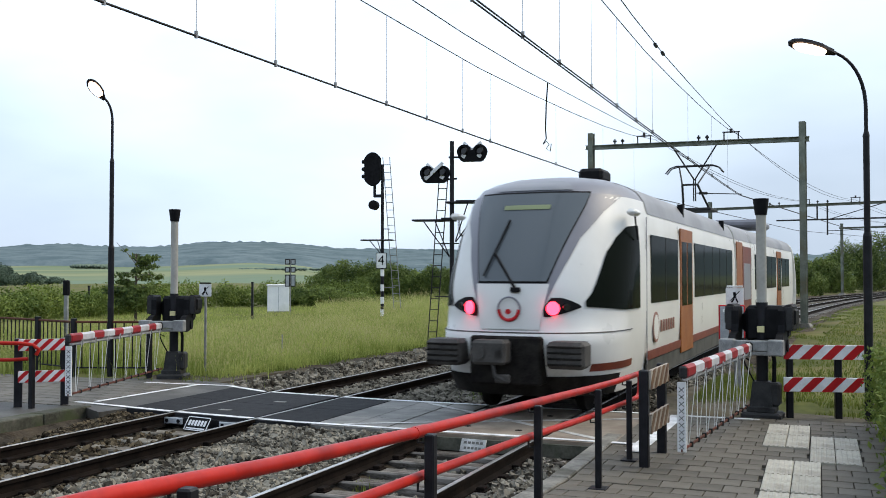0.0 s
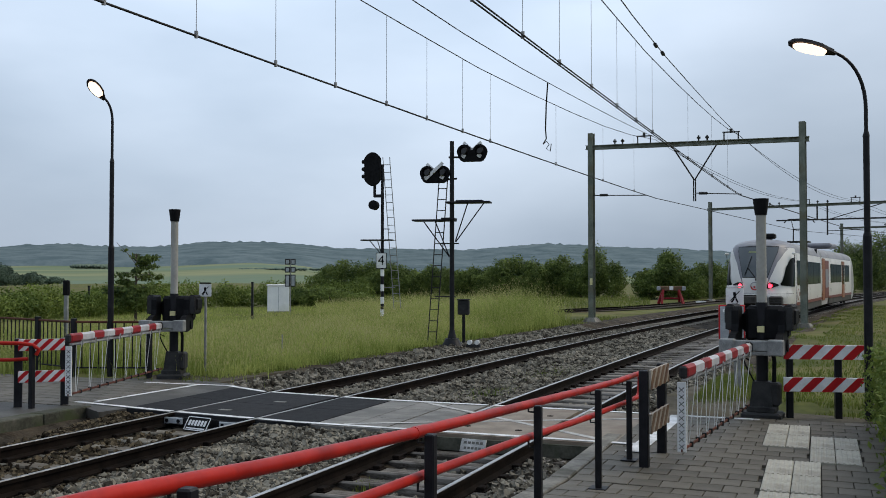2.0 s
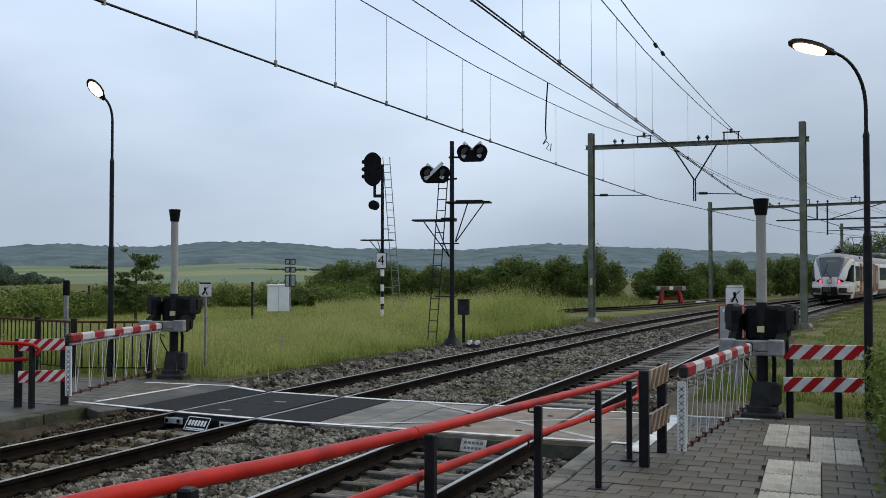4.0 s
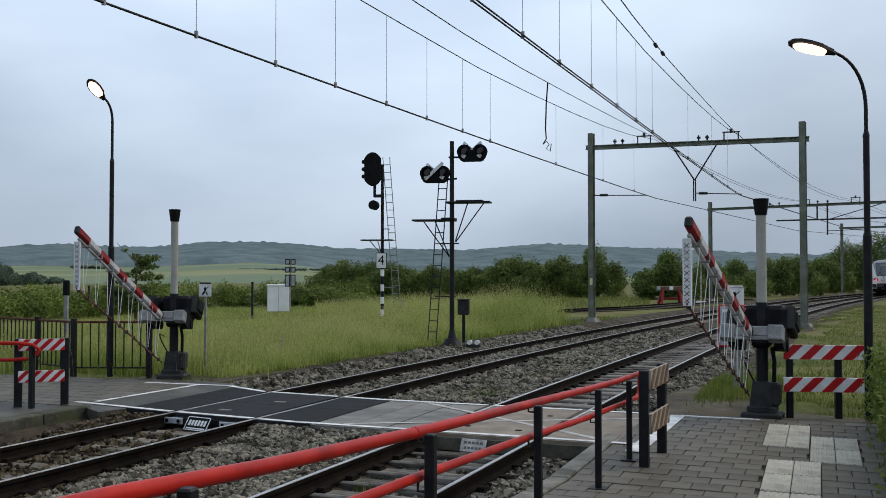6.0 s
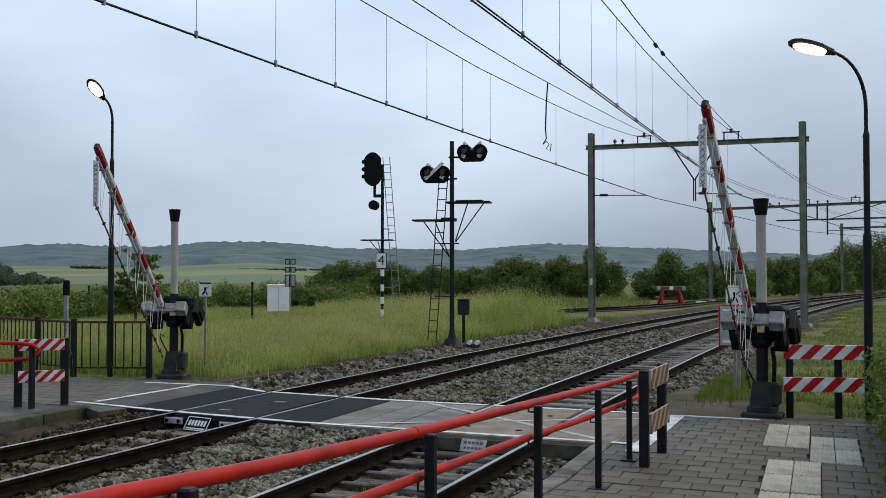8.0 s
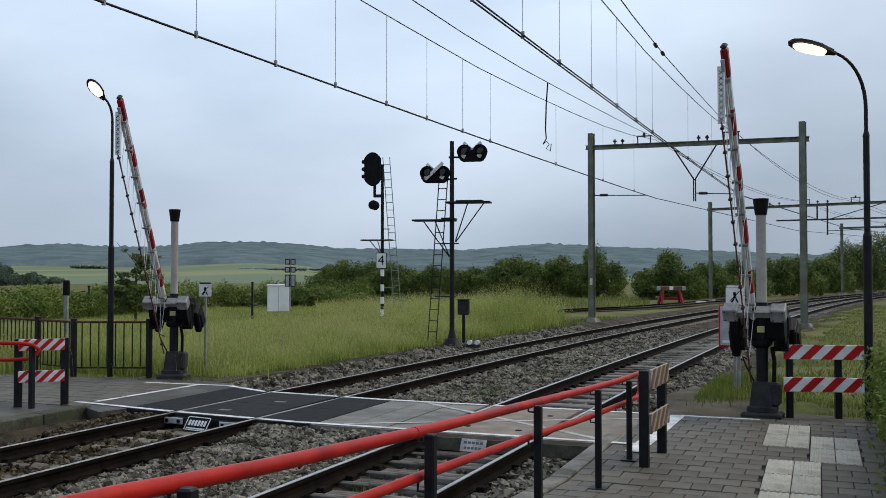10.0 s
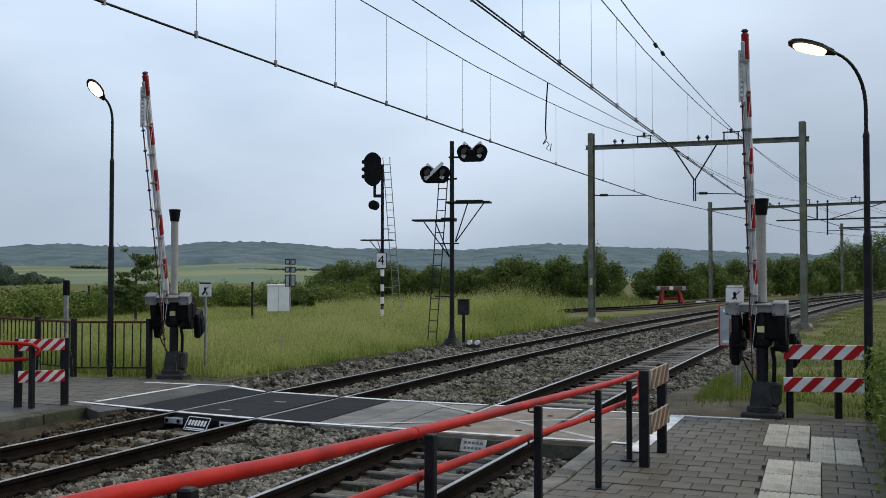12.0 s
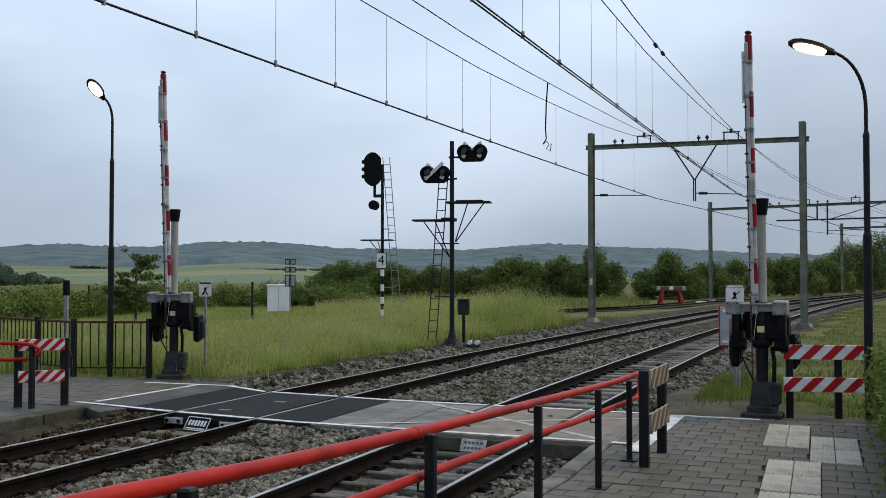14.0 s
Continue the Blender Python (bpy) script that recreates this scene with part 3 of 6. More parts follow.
# ---- path and platform on the far side ----
def build_far_path():
    s = Shape().prism([(-26, 11.9), (-10.62, 11.9), (-10.05, 11.55), (-9.3, 14.5), (-9.15, 14.75), (-10.5, 15.5), (-11.4, 15.75), (-14.5, 15.2), (-26, 16.0)], -0.3, 0.0)
    path = single("far_path", s, "asphalt", "worn grey tiled path leading up to the crossing", "path", kind="structure")
    tile = Shape().box((0, 0, 0), (0.296, 0.296, 0.02), 0.004).mesh("paving_tile", M["tile"])
    r = random.Random(12)
    for j in range(11):
        for i in range(15):
            x, y = -10.98 - 0.305 * (i + 0.5 * (j % 2)), 12.08 + 0.305 * j
            if y > 15.3 + 0.03 * (x + 11):
                continue
            ob = new("paving_tile", tile)
            ob.parent = path
            ob.matrix_basis = pose(x, y, 0.0 + r.uniform(-0.003, 0.003), r.uniform(-0.4, 0.4), r.uniform(-0.4, 0.4), 0)
    rows = []
    for y in (-25, -4, 2, 6, 8, 9.4, 11.9):
        z = ramp_height(y)
        rows.append((y, z))
    s = Shape()
    for (y0, z0), (y1, z1) in zip(rows, rows[1:]):
        s.add([(-26, y0, z0), (-10.85, y0, z0), (-10.85, y1, z1), (-26, y1, z1)], [(0, 1, 2, 3)])
    single("far_platform", s, "asphalt", "worn grey paving of the far platform", "platform", kind="structure")
    k = thing("far_platform_edge", (0, 0, 0), "mossy concrete platform edge wall", "platform edge", kind="structure")
    y = -8.0
    while y < 11.6:
        z = ramp_height(y + 0.5)
        s = Shape().box((-10.72, y + 0.5, z - 0.21), (0.3, 0.985, 0.46), 0.015)
        part("edge_stone", s, "edge_moss_shade", k)
        y += 1.0


build_far_path()


def build_platform():
    p = thing("platform", (0, 0, 0), "damp grey concrete tile paving of the platform end", "pavement", kind="structure")
    s = Shape()
    ys = (-12, -4, 0, 4, 7, 9.4, 14.42)
    for y0, y1 in zip(ys, ys[1:]):
        z0, z1 = ramp_height(y0) - 0.03, ramp_height(y1) - 0.03
        s.add([(-2.4, y0, z0), (6, y0, z0), (6, y1, z1), (-2.4, y1, z1)], [(0, 1, 2, 3)])
        s.add([(-2.4, y0, z0), (-2.4, y1, z1), (-2.4, y1, -0.5), (-2.4, y0, -0.5)], [(0, 1, 2, 3)])
    s.add([(-2.4, 14.42, -0.03), (6, 14.42, -0.03), (6, 14.42, -0.4), (-2.4, 14.42, -0.4)], [(0, 1, 2, 3)])
    part("paving_bed", s, "joint", p)
    return p


PLATFORM = build_platform()


# ---- rails, fences and boards ----
def striped_board(width, height, parent, at, front=True, lean=1, n=6):
    """A horizontal board with slanting red and white stripes."""
    b = part("warning_board", Shape().box((0, 0, 0), (width, 0.03, height), 0.006, at), "white_paint" if front else "board_cream", parent,
             "white board with slanting red stripes" if front else "weathered striped board back")
    pitch = width / n
    for i in range(-1, n + 1):
        poly = []
        for dx, dz in ((0, -height / 2), (pitch * 0.5, -height / 2), (pitch * 0.5 + lean * height, height / 2), (lean * height, height / 2)):
            poly.append((-width / 2 + i * pitch + dx - 0.08, dz))
        # clip to the board
        def clip(pts, lim, keep):
            out = []
            for (x0, z0), (x1, z1) in zip(pts, pts[1:] + pts[:1]):
                if keep(x0):
                    out.append((x0, z0))
                if keep(x0) != keep(x1):
                    k = (lim - x0) / (x1 - x0)
                    out.append((lim, z0 + (z1 - z0) * k))
            return out
        poly = clip(poly, -width / 2, lambda x: x >= -width / 2)
        if len(poly) > 2:
            poly = clip(poly, width / 2, lambda x: x <= width / 2)
        if len(poly) < 3:
            continue
        for side in (-1, 1):
            s = Shape().prism(poly, 0.0, 0.003, at @ pose(0, side * 0.0155, 0, 90 if side < 0 else 90) @ pose(0, 0, 0 if side < 0 else -0.003))
            part("stripe", s, "board_red" if front else "board_back", b)


def board_barrier(name_label, posts, z_boards, height=0.2, front=True, post_h=1.02, over=0.06, lean=1, n=6, size=0.11, side=-1, shift=0.0):
    (x0, y0), (x1, y1) = posts
    ang = math.degrees(math.atan2(y1 - y0, x1 - x0))
    length = math.hypot(x1 - x0, y1 - y0)
    t = thing("board_barrier", pose(x0, y0, 0, 0, 0, ang), name_label, "barrier", "striped board barriers")
    for x in (0, length):
        part("post", Shape().box((x, 0, post_h / 2 - 0.1), (size, size, post_h + 0.2), 0.012), "black_paint", t)
    for z in z_boards:
        at = pose(length / 2 + shift, side * (size / 2 + 0.016), z)
        striped_board(length + 2 * over, height, t, at, front, lean, n)
    return t


board_barrier("low barrier of two red and white striped boards on dark posts", ((-0.42, 14.965), (0.24, 15.115)), (0.93, 0.46), 0.21, over=0.256, shift=0.16, n=4, side=-1, size=0.095, post_h=0.98)
board_barrier("striped board barrier seen from behind beside the red railing", ((-1.76, 10.4), (-1.71, 11.3)), (0.93, 0.46), 0.21, front=False, over=0.02, n=4, size=0.1, post_h=1.03)
board_barrier("striped board barrier at the far platform end", ((-11.62, 11.55), (-11.12, 12.0)), (0.96, 0.47), 0.18, over=0.0, n=4, size=0.12, post_h=1.06)


def build_near_railing():
    t = thing("platform_railing", (0, 0, 0), "bright red tubular handrail on black posts along the platform edge", "railing")
    X = -2.05
    top = [(X, y, z) for y, z in ((-6.0, 1.66), (-3.0, 1.66), (0.6, 1.46), (2.42, 1.365), (3.31, 1.292), (4.86, 1.192), (7.07, 1.072), (9.06, 0.965), (10.4, 0.9))]
    end = [(X, 11.6, 0.86), (X, 11.76, 0.852), (X, 11.82, 0.83), (X, 11.835, 0.79), (X, 11.815, 0.68), (X, 11.79, 0.625), (X, 11.72, 0.59)]
    low = [(X, 11.55, 0.585), (X, 10.9, 0.612), (X, 9.06, 0.7), (X, 7.0, 0.83), (X, 5.03, 0.94), (X, 4.17, 0.98), (X, 2.4, 1.08), (X, 0.6, 1.19), (X, -3.0, 1.4), (X, -6.0, 1.4)]
    part("handrail", Shape().tube(top + end, 0.032, 12), "red_paint", t)
    part("lower_rail", Shape().tube([(X, 11.72, 0.59)] + low, 0.028, 12), "red_paint", t)
    part("sleeve", Shape().tube([(X, 4.8, 1.196), (X, 4.95, 1.187)], 0.0345, 12), "red_paint", t)
    for y in (-5.6, -3.6, -1.5, 0.6, 2.7, 4.86, 7.0, 9.1, 10.7):
        zb = ramp_height(y)
        tz = float(np.interp(y, [-3.0, 0.6, 2.4, 4.86, 7.07, 9.06, 10.85], [1.66, 1.46, 1.365, 1.192, 1.072, 0.965, 0.878])) - 0.005
        part("post", Shape().box((X + 0.075, y, (zb + tz) / 2), (0.058, 0.058, tz - zb), 0.008), "black_paint", t)
        part("foot_plate", Shape().box((X + 0.075, y, zb + 0.008), (0.17, 0.17, 0.016), 0.004), "black_paint", t)
        for z in (tz + 0.0, tz - 0.265):
            part("bracket", Shape().tube([(X + 0.05, y, z - 0.05), (X, y, z - 0.05), (X, y, z + 0.01)], 0.009, 6), "dark_steel", t)
    return t


build_near_railing()


def build_far_railing():
    t = thing("far_railing", (0, 0, 0), "red tubular handrail on black posts by the far platform", "railing")
    top = [(-16.5, 9.0, 1.06), (-11.45, 11.42, 1.0), (-11.28, 11.5, 0.97), (-11.2, 11.54, 0.9), (-11.24, 11.52, 0.82)]
    low = [(-11.35, 11.47, 0.76), (-11.6, 11.35, 0.745), (-16.5, 9.0, 0.78)]
    part("handrail", Shape().tube(top, 0.03, 10), "red_paint", t)
    part("lower_rail", Shape().tube(low, 0.028, 10), "red_paint", t)
    for x, y in ((-11.3, 11.5), (-13.3, 10.55), (-15.3, 9.6)):
        part("post", Shape().box((x, y, 0.47), (0.075, 0.075, 0.98), 0.008, ), "black_paint", t)


build_far_railing()


def build_picket_fence():
    t = thing("picket_fence", (0, 0, 0), "black metal picket fence beside the crossing path", "fence")
    corners = [(-12.6, 15.92), (-14.05, 15.4), (-21, 17.6)]
    pick = Shape().box((0, 0, 0), (0.018, 0.018, 0.92), 0).mesh("picket", M["black_paint"])
    for (x0, y0), (x1, y1) in zip(corners, corners[1:]):
        n = max(2, round(math.hypot(x1 - x0, y1 - y0) / 0.17))
        part("top_rail", Shape().cyl((x0, y0, 1.1), (x1, y1, 1.1), 0.025, n=8), "rust_rail", t, "rusty brown top rail")
        part("bottom_rail", Shape().cyl((x0, y0, 0.18), (x1, y1, 0.18), 0.018, n=6), "black_paint", t)
        pieces("picket", pick, t, [pose(x0 + (x1 - x0) * i / n, y0 + (y1 - y0) * i / n, 0.64) for i in range(1, n)])
    for x, y in ((-12.6, 15.92), (-14.05, 15.4), (-15.4, 15.83), (-17.6, 16.52), (-19.8, 17.22)):
        part("post", Shape().box((x, y, 0.57), (0.1, 0.1, 1.2), 0.01), "black_paint", t)


build_picket_fence()


# ---- crossing barriers ----
PIVOT_Z = 1.03
DROP = 0.84
BOOM_SIDE = -0.075


def build_barrier(at, length, label, tube_top=2.98):
    """A gate machine; the boom, its hanging skirt and their stays move in the machine's own space, x along the closed boom."""
    t = thing("crossing_barrier", at, label, "level crossing barrier", "pair of crossing barriers")
    part("foundation", Shape().box((0, 0, 0.0), (0.46, 0.56, 0.12), 0.03), "dark_steel", t)
    s = Shape().box((0, 0, 0.1), (0.36, 0.4, 0.1), 0.02)
    s.add([(-0.16, -0.16, 0.14), (0.16, -0.16, 0.14), (0.16, 0.16, 0.14), (-0.16, 0.16, 0.14), (-0.12, -0.12, 0.5), (0.12, -0.12, 0.5), (0.12, 0.12, 0.5), (-0.12, 0.12, 0.5)],
          [(0, 1, 5, 4), (1, 2, 6, 5), (2, 3, 7, 6), (3, 0, 4, 7), (4, 5, 6, 7)])
    s.box((0, 0.17, 0.32), (0.24, 0.17, 0.34), 0.03)
    part("base_casting", s, "dark_steel", t)
    part("pole", Shape().cyl((0, 0, 0.1), (0, 0, 1.65), 0.085, n=16), "black_paint", t)
    s = Shape().tube([(-0.02, 0.16, 0.45), (0.0, 0.17, 0.8), (0.02, 0.14, 1.0)], 0.03, 8)
    s.tube([(0.1, -0.1, 0.5), (0.16, -0.2, 0.72), (0.1, -0.26, 0.85), (0.02, -0.18, 0.8)], 0.012, 6)
    part("cable", s, "black_plastic", t)
    h = part("housing", Shape().box((-0.16, 0.05, 1.34), (0.44, 0.56, 0.52), 0.05).box((-0.14, 0.3, 1.3), (0.3, 0.14, 0.36), 0.05).box((-0.16, -0.22, 1.36), (0.26, 0.14, 0.32), 0.05).cyl((-0.1, 0, 1.1), (-0.1, 0, 1.58), 0.17, 0.17, 18).box((0.0, 0.0, 1.05), (0.3, 0.26, 0.12), 0.04), "black_plastic", t, "black drive housing")
    part("label_plate", Shape().box((0.094, 0.0, 1.26), (0.05, 0.1, 0.09), 0.002), "yellow", h, "pale yellow label")
    part("beacon_tube", Shape().cyl((0, 0, 1.5), (0, 0, tube_top), 0.072, n=18), "stub", t, "ivory upright tube")
    cap = Shape().cyl((0, 0, tube_top - 0.05), (0, 0, tube_top - 0.01), 0.085, 0.09, 18).cyl((0, 0, tube_top - 0.01), (0, 0, tube_top + 0.19), 0.09, 0.115, 18)
    part("cap", cap, "black_plastic", t)
    # the boom, drawn along x from its pivot; it runs beside the pole, not before it
    o = BOOM_SIDE
    boom = part("boom", Shape().box((0.45 + (length - 0.45) / 2, o, 0), (length - 0.45, 0.085, 0.13), 0.026), "boom_white", t, "dull white boom with dark red bands")
    boom.matrix_basis = pose(0.02, 0, PIVOT_Z)
    pitch = length / 5.6
    x1 = length + 0.004
    while x1 > 0.7:
        x0 = max(x1 - pitch * 0.51, 0.62)
        part("red_band", Shape().box(((x0 + x1) / 2, o, 0), (x1 - x0, 0.092, 0.137), 0.028), "boom_red", boom)
        x1 -= pitch
    part("tip_cap", Shape().box((length + 0.02, o, 0.0), (0.05, 0.088, 0.133), 0.026), "dark_steel", boom, "dark cap on the boom tip")
    part("root_collar", Shape().box((0.64, o, 0.0), (0.05, 0.105, 0.15), 0.026), "black_plastic", boom, "black collar at the boom root")
    part("skirt_rail", Shape().box((0.6 + (length - 0.7) / 2, o - 0.02, -0.088), (length - 0.75, 0.05, 0.04), 0.01), "boom_white", boom, "pale rail under the boom")
    for k in range(8):
        d = 0.75 + (length - 1.15) * k / 7
        part("stay_bracket", Shape().box((d, o - 0.01, -0.112), (0.04, 0.12, 0.016), 0.004).box((d, o + 0.049, -0.07), (0.03, 0.012, 0.09), 0.003), "galv", boom)
    part("cross_frame", Shape().box((0.55, o + 0.02, 0.02), (0.12, 0.62, 0.15), 0.012).box((0.61, o + 0.02, -0.085), (0.02, 0.5, 0.05), 0.006), "galv", boom, "grey steel cross frame")
    for sy in (-1, 1):
        fb = part("frame_box", Shape().box((0.55, o + 0.02 + sy * 0.33, 0), (0.2, 0.21, 0.22), 0.015), "galv", boom, "grey steel end box of the frame")
        bolt = Shape().cyl((0, 0, 0), (0, 0, -0.01), 0.011, n=6).mesh("frame_bolt", M["dark_steel"])
        spots = []
        for bx in (0.48, 0.62):
            for by in (-0.07, 0.07):
                spots.append(pose(bx, o + 0.02 + sy * 0.33 + by, -0.109))
        pieces("frame_bolt", bolt, fb, spots)
        arm = [(0.46, -0.1), (0.46, 0.1), (0.34, 0.17), (0.2, 0.2), (0.16, 0.3), (0.16, 0.5), (0.08, 0.56), (-0.1, 0.56), (-0.16, 0.5), (-0.16, 0.2), (-0.1, 0.02), (0.04, -0.1), (0.25, -0.13)]
        y = 0.3 if sy > 0 else -0.35
        part("side_arm", Shape().prism(arm, -0.05, 0.05, pose(0, y, 0, 90)), "black_plastic", boom)
        part("counterweight", Shape().box((-0.14, y + sy * 0.085, 0.4), (0.5, 0.13, 0.38), 0.03).box((-0.16, y + sy * 0.095, 0.41), (0.38, 0.17, 0.24), 0.03), "black_plastic", boom)
        part("weight_plate", Shape().box((0.12, y + sy * 0.085, 0.39), (0.02, 0.12, 0.34), 0.005), "dark_steel", boom)
        part("pivot_cap", Shape().cyl((0, y - sy * 0.12, 0), (0, y + sy * 0.07, 0), 0.09, n=14), "black_plastic", boom)
    # hanging skirt
    bar = part("skirt_bar", Shape().box((0.35 + (length - 0.45) / 2, o - 0.05, 0), (length - 0.45, 0.018, 0.034), 0.006), "skirt_rust", t, "rust brown lower bar of the skirt")
    bar.matrix_basis = pose(0.02, 0, PIVOT_Z - DROP)
    clip = Shape().box((0, 0, 0), (0.03, 0.05, 0.06), 0.005).mesh("bar_clip", M["dark_steel"])
    pieces("bar_clip", clip, bar, [pose(0.6 + (length - 0.8) * k / 11, o - 0.05, 0) for k in range(12)])
    plate = Shape().box((0, o - 0.05, -DROP / 2 - 0.07), (0.02, 0.095, DROP - 0.1), 0.004)
    end = part("end_plate", plate, "white_paint", t, "white end plate with a dark lattice pattern")
    s = Shape()
    for k in range(9):
        z = -0.2 - k * (DROP - 0.24) / 8
        for sx in (-1, 1):
            s.cyl((sx * 0.012, o - 0.078, z - 0.026), (sx * 0.012, o - 0.022, z + 0.026), 0.0046, n=4)
            s.cyl((sx * 0.012, o - 0.022, z - 0.026), (sx * 0.012, o - 0.078, z + 0.026), 0.0046, n=4)
    part("lattice", s, "black_plastic", end)
    stays = []
    for k in range(8):
        d = 0.75 + (length - 1.15) * k / 7
        s = Shape().cyl((-0.03, o - 0.06, -0.1), (0.0, o - 0.06, -DROP), 0.0042, n=5).cyl((0.03, o + 0.05, -0.03), (0.0, o - 0.045, -DROP), 0.0042, n=5)
        st = part("skirt_stay", s, "white_paint", t)
        st.matrix_basis = pose(0.02 + d, 0, PIVOT_Z)
        stays.append((st, d))
    return boom, bar, end, stays, length


def heading(az):
    return math.degrees(math.atan2(-math.cos(radians(az)), math.sin(radians(az))))


BARRIER_FAR = build_barrier(pose(-11.99, 15.907, 0.03, 0, 0, heading(20.4)), 4.95, "dark barrier machine with a red and white boom, far side", 3.14)
BARRIER_NEAR = build_barrier(pose(-0.79, 14.83, 0.0, 0, 0, heading(-6.0)), 4.5, "dark barrier machine with a red and white boom, platform side")
ANGLES_FAR = [(0, 0.6), (4.0, 0.6), (4.3, 2.0), (4.7, 5.2), (5.3, 12.0), (5.5, 14.3), (6, 19.6), (6.5, 24.4), (7, 29.0), (7.5, 33.5), (8, 37.6), (8.6, 42.6), (9.4, 49.0), (10.0, 53.7), (10.5, 57.5), (11, 61.6), (11.5, 65.9), (12, 70.8), (12.5, 75.7), (13, 80.9), (13.4, 83.4), (13.7, 83.6), (14, 83.6)]
ANGLES_NEAR = [(0, 0.0), (3.9, 0.0), (4.2, 0.8), (4.6, 3.9), (5.0, 8.2), (5.5, 14.3), (6, 20.6), (6.5, 26.2), (7, 31.6), (7.5, 36.9), (8, 41.7), (8.6, 47.4), (9.4, 55.0), (10.0, 60.4), (10.5, 65.0), (11, 70.6), (11.5, 76.0), (12, 80.6), (12.4, 83.3), (12.7, 84.0), (14, 84.0)]


def swing(barrier, angles):
    boom, bar, end, stays, length = barrier
    walk(boom, [(t, pose(0.02, 0, PIVOT_Z, 0, -a, 0)) for t, a in angles])
    walk(bar, [(t, pose(0.02, 0, PIVOT_Z - DROP, 0, -a, 0)) for t, a in angles])
    for ob, d in [(end, length - 0.12)] + stays:
        walk(ob, [(t, pose(0.02 + d * math.cos(radians(a)), 0.0, PIVOT_Z + d * math.sin(radians(a)))) for t, a in angles])


# ---- street lamps ----
def build_lamp(at, height, reach, lens_turn, label, roll=0, size=1.0, rise=0.42, collar=4.0, broad=1.0):
    t = thing("street_lamp", at, label, "street lamp", "platform lamps")
    part("lower_pole", Shape().cyl((0, 0, 0), (0, 0, 2.6), 0.06, 0.06, 16).cyl((0, 0, 2.6), (0, 0, 2.68), 0.06, 0.038, 16), "black_paint", t)
    top = height - 0.2 - rise
    curve = [(reach * (1 - math.cos(radians(a))), 0, top + rise * math.sin(radians(a)) ** 0.9) for a in range(0, 81, 8)]
    up = Shape().tube([(0, 0, collar), (0, 0, top)] + curve[1:], 0.028, 12, None, 0.021).cyl((0, 0, 2.66), (0, 0, collar), 0.044, n=14)
    part("upper_pole", up, "black_paint", t)
    part("collar", Shape().cyl((0, 0, collar - 0.03), (0, 0, collar + 0.05), 0.05, 0.03, n=14), "black_paint", t)
    m = pose(curve[-1][0] - 0.02, 0, curve[-1][2] - 0.03, 0, -lens_turn, 0) @ pose(0, 0, 0, roll, 0, 0) @ Matrix.Diagonal((size, size * broad, size, 1))
    prof = [(-0.04, 0.03), (0.08, 0.07), (0.2, 0.125), (0.4, 0.145), (0.56, 0.12), (0.66, 0.06), (0.69, 0.0)]
    outline = [(x, w) for x, w in prof] + [(x, -w) for x, w in reversed(prof[:-1])]
    hd = Shape().prism(outline, 0.0, 0.035, m).prism([(x * 0.9 + 0.03, y * 0.8) for x, y in outline], 0.035, 0.07, m)
    head = part("lamp_head", hd, "black_paint", t, "dark lamp head")
    part("lens", Shape().prism([(0.13 + (x - 0.1) * 0.82, y * 0.78) for x, y in outline if x > 0.05], -0.03, 0.002, m), "lamp_lens", head, "lit warm white lens")
    return t


build_lamp(pose(-13.35, 15.66, 0.0, 0, 0, -112), 5.84, 0.26, 46, "lit street lamp on a slim dark pole by the path", 30, 0.7, 0.5, 4.37, 1.35)
build_lamp(pose(0.64, 14.86, 0.0, 0, 0, 201), 5.44, 0.58, 14, "lit street lamp on a slim dark pole by the hedge", 16, 0.95, 0.85, 4.05)


# ---- signals ----
def ladder(shape, foot, head, width, across, rungs=0.3, r=0.018):
    a, b, u = Vector(foot), Vector(head), Vector(across).normalized() * width / 2
    shape.cyl(a - u, b - u, r, n=6).cyl(a + u, b + u, r, n=6)
    n = int((b - a).length / rungs)
    for i in range(1, n):
        p = a + (b - a) * i / n
        shape.cyl(p - u, p + u, r * 0.8, n=5)
    return shape


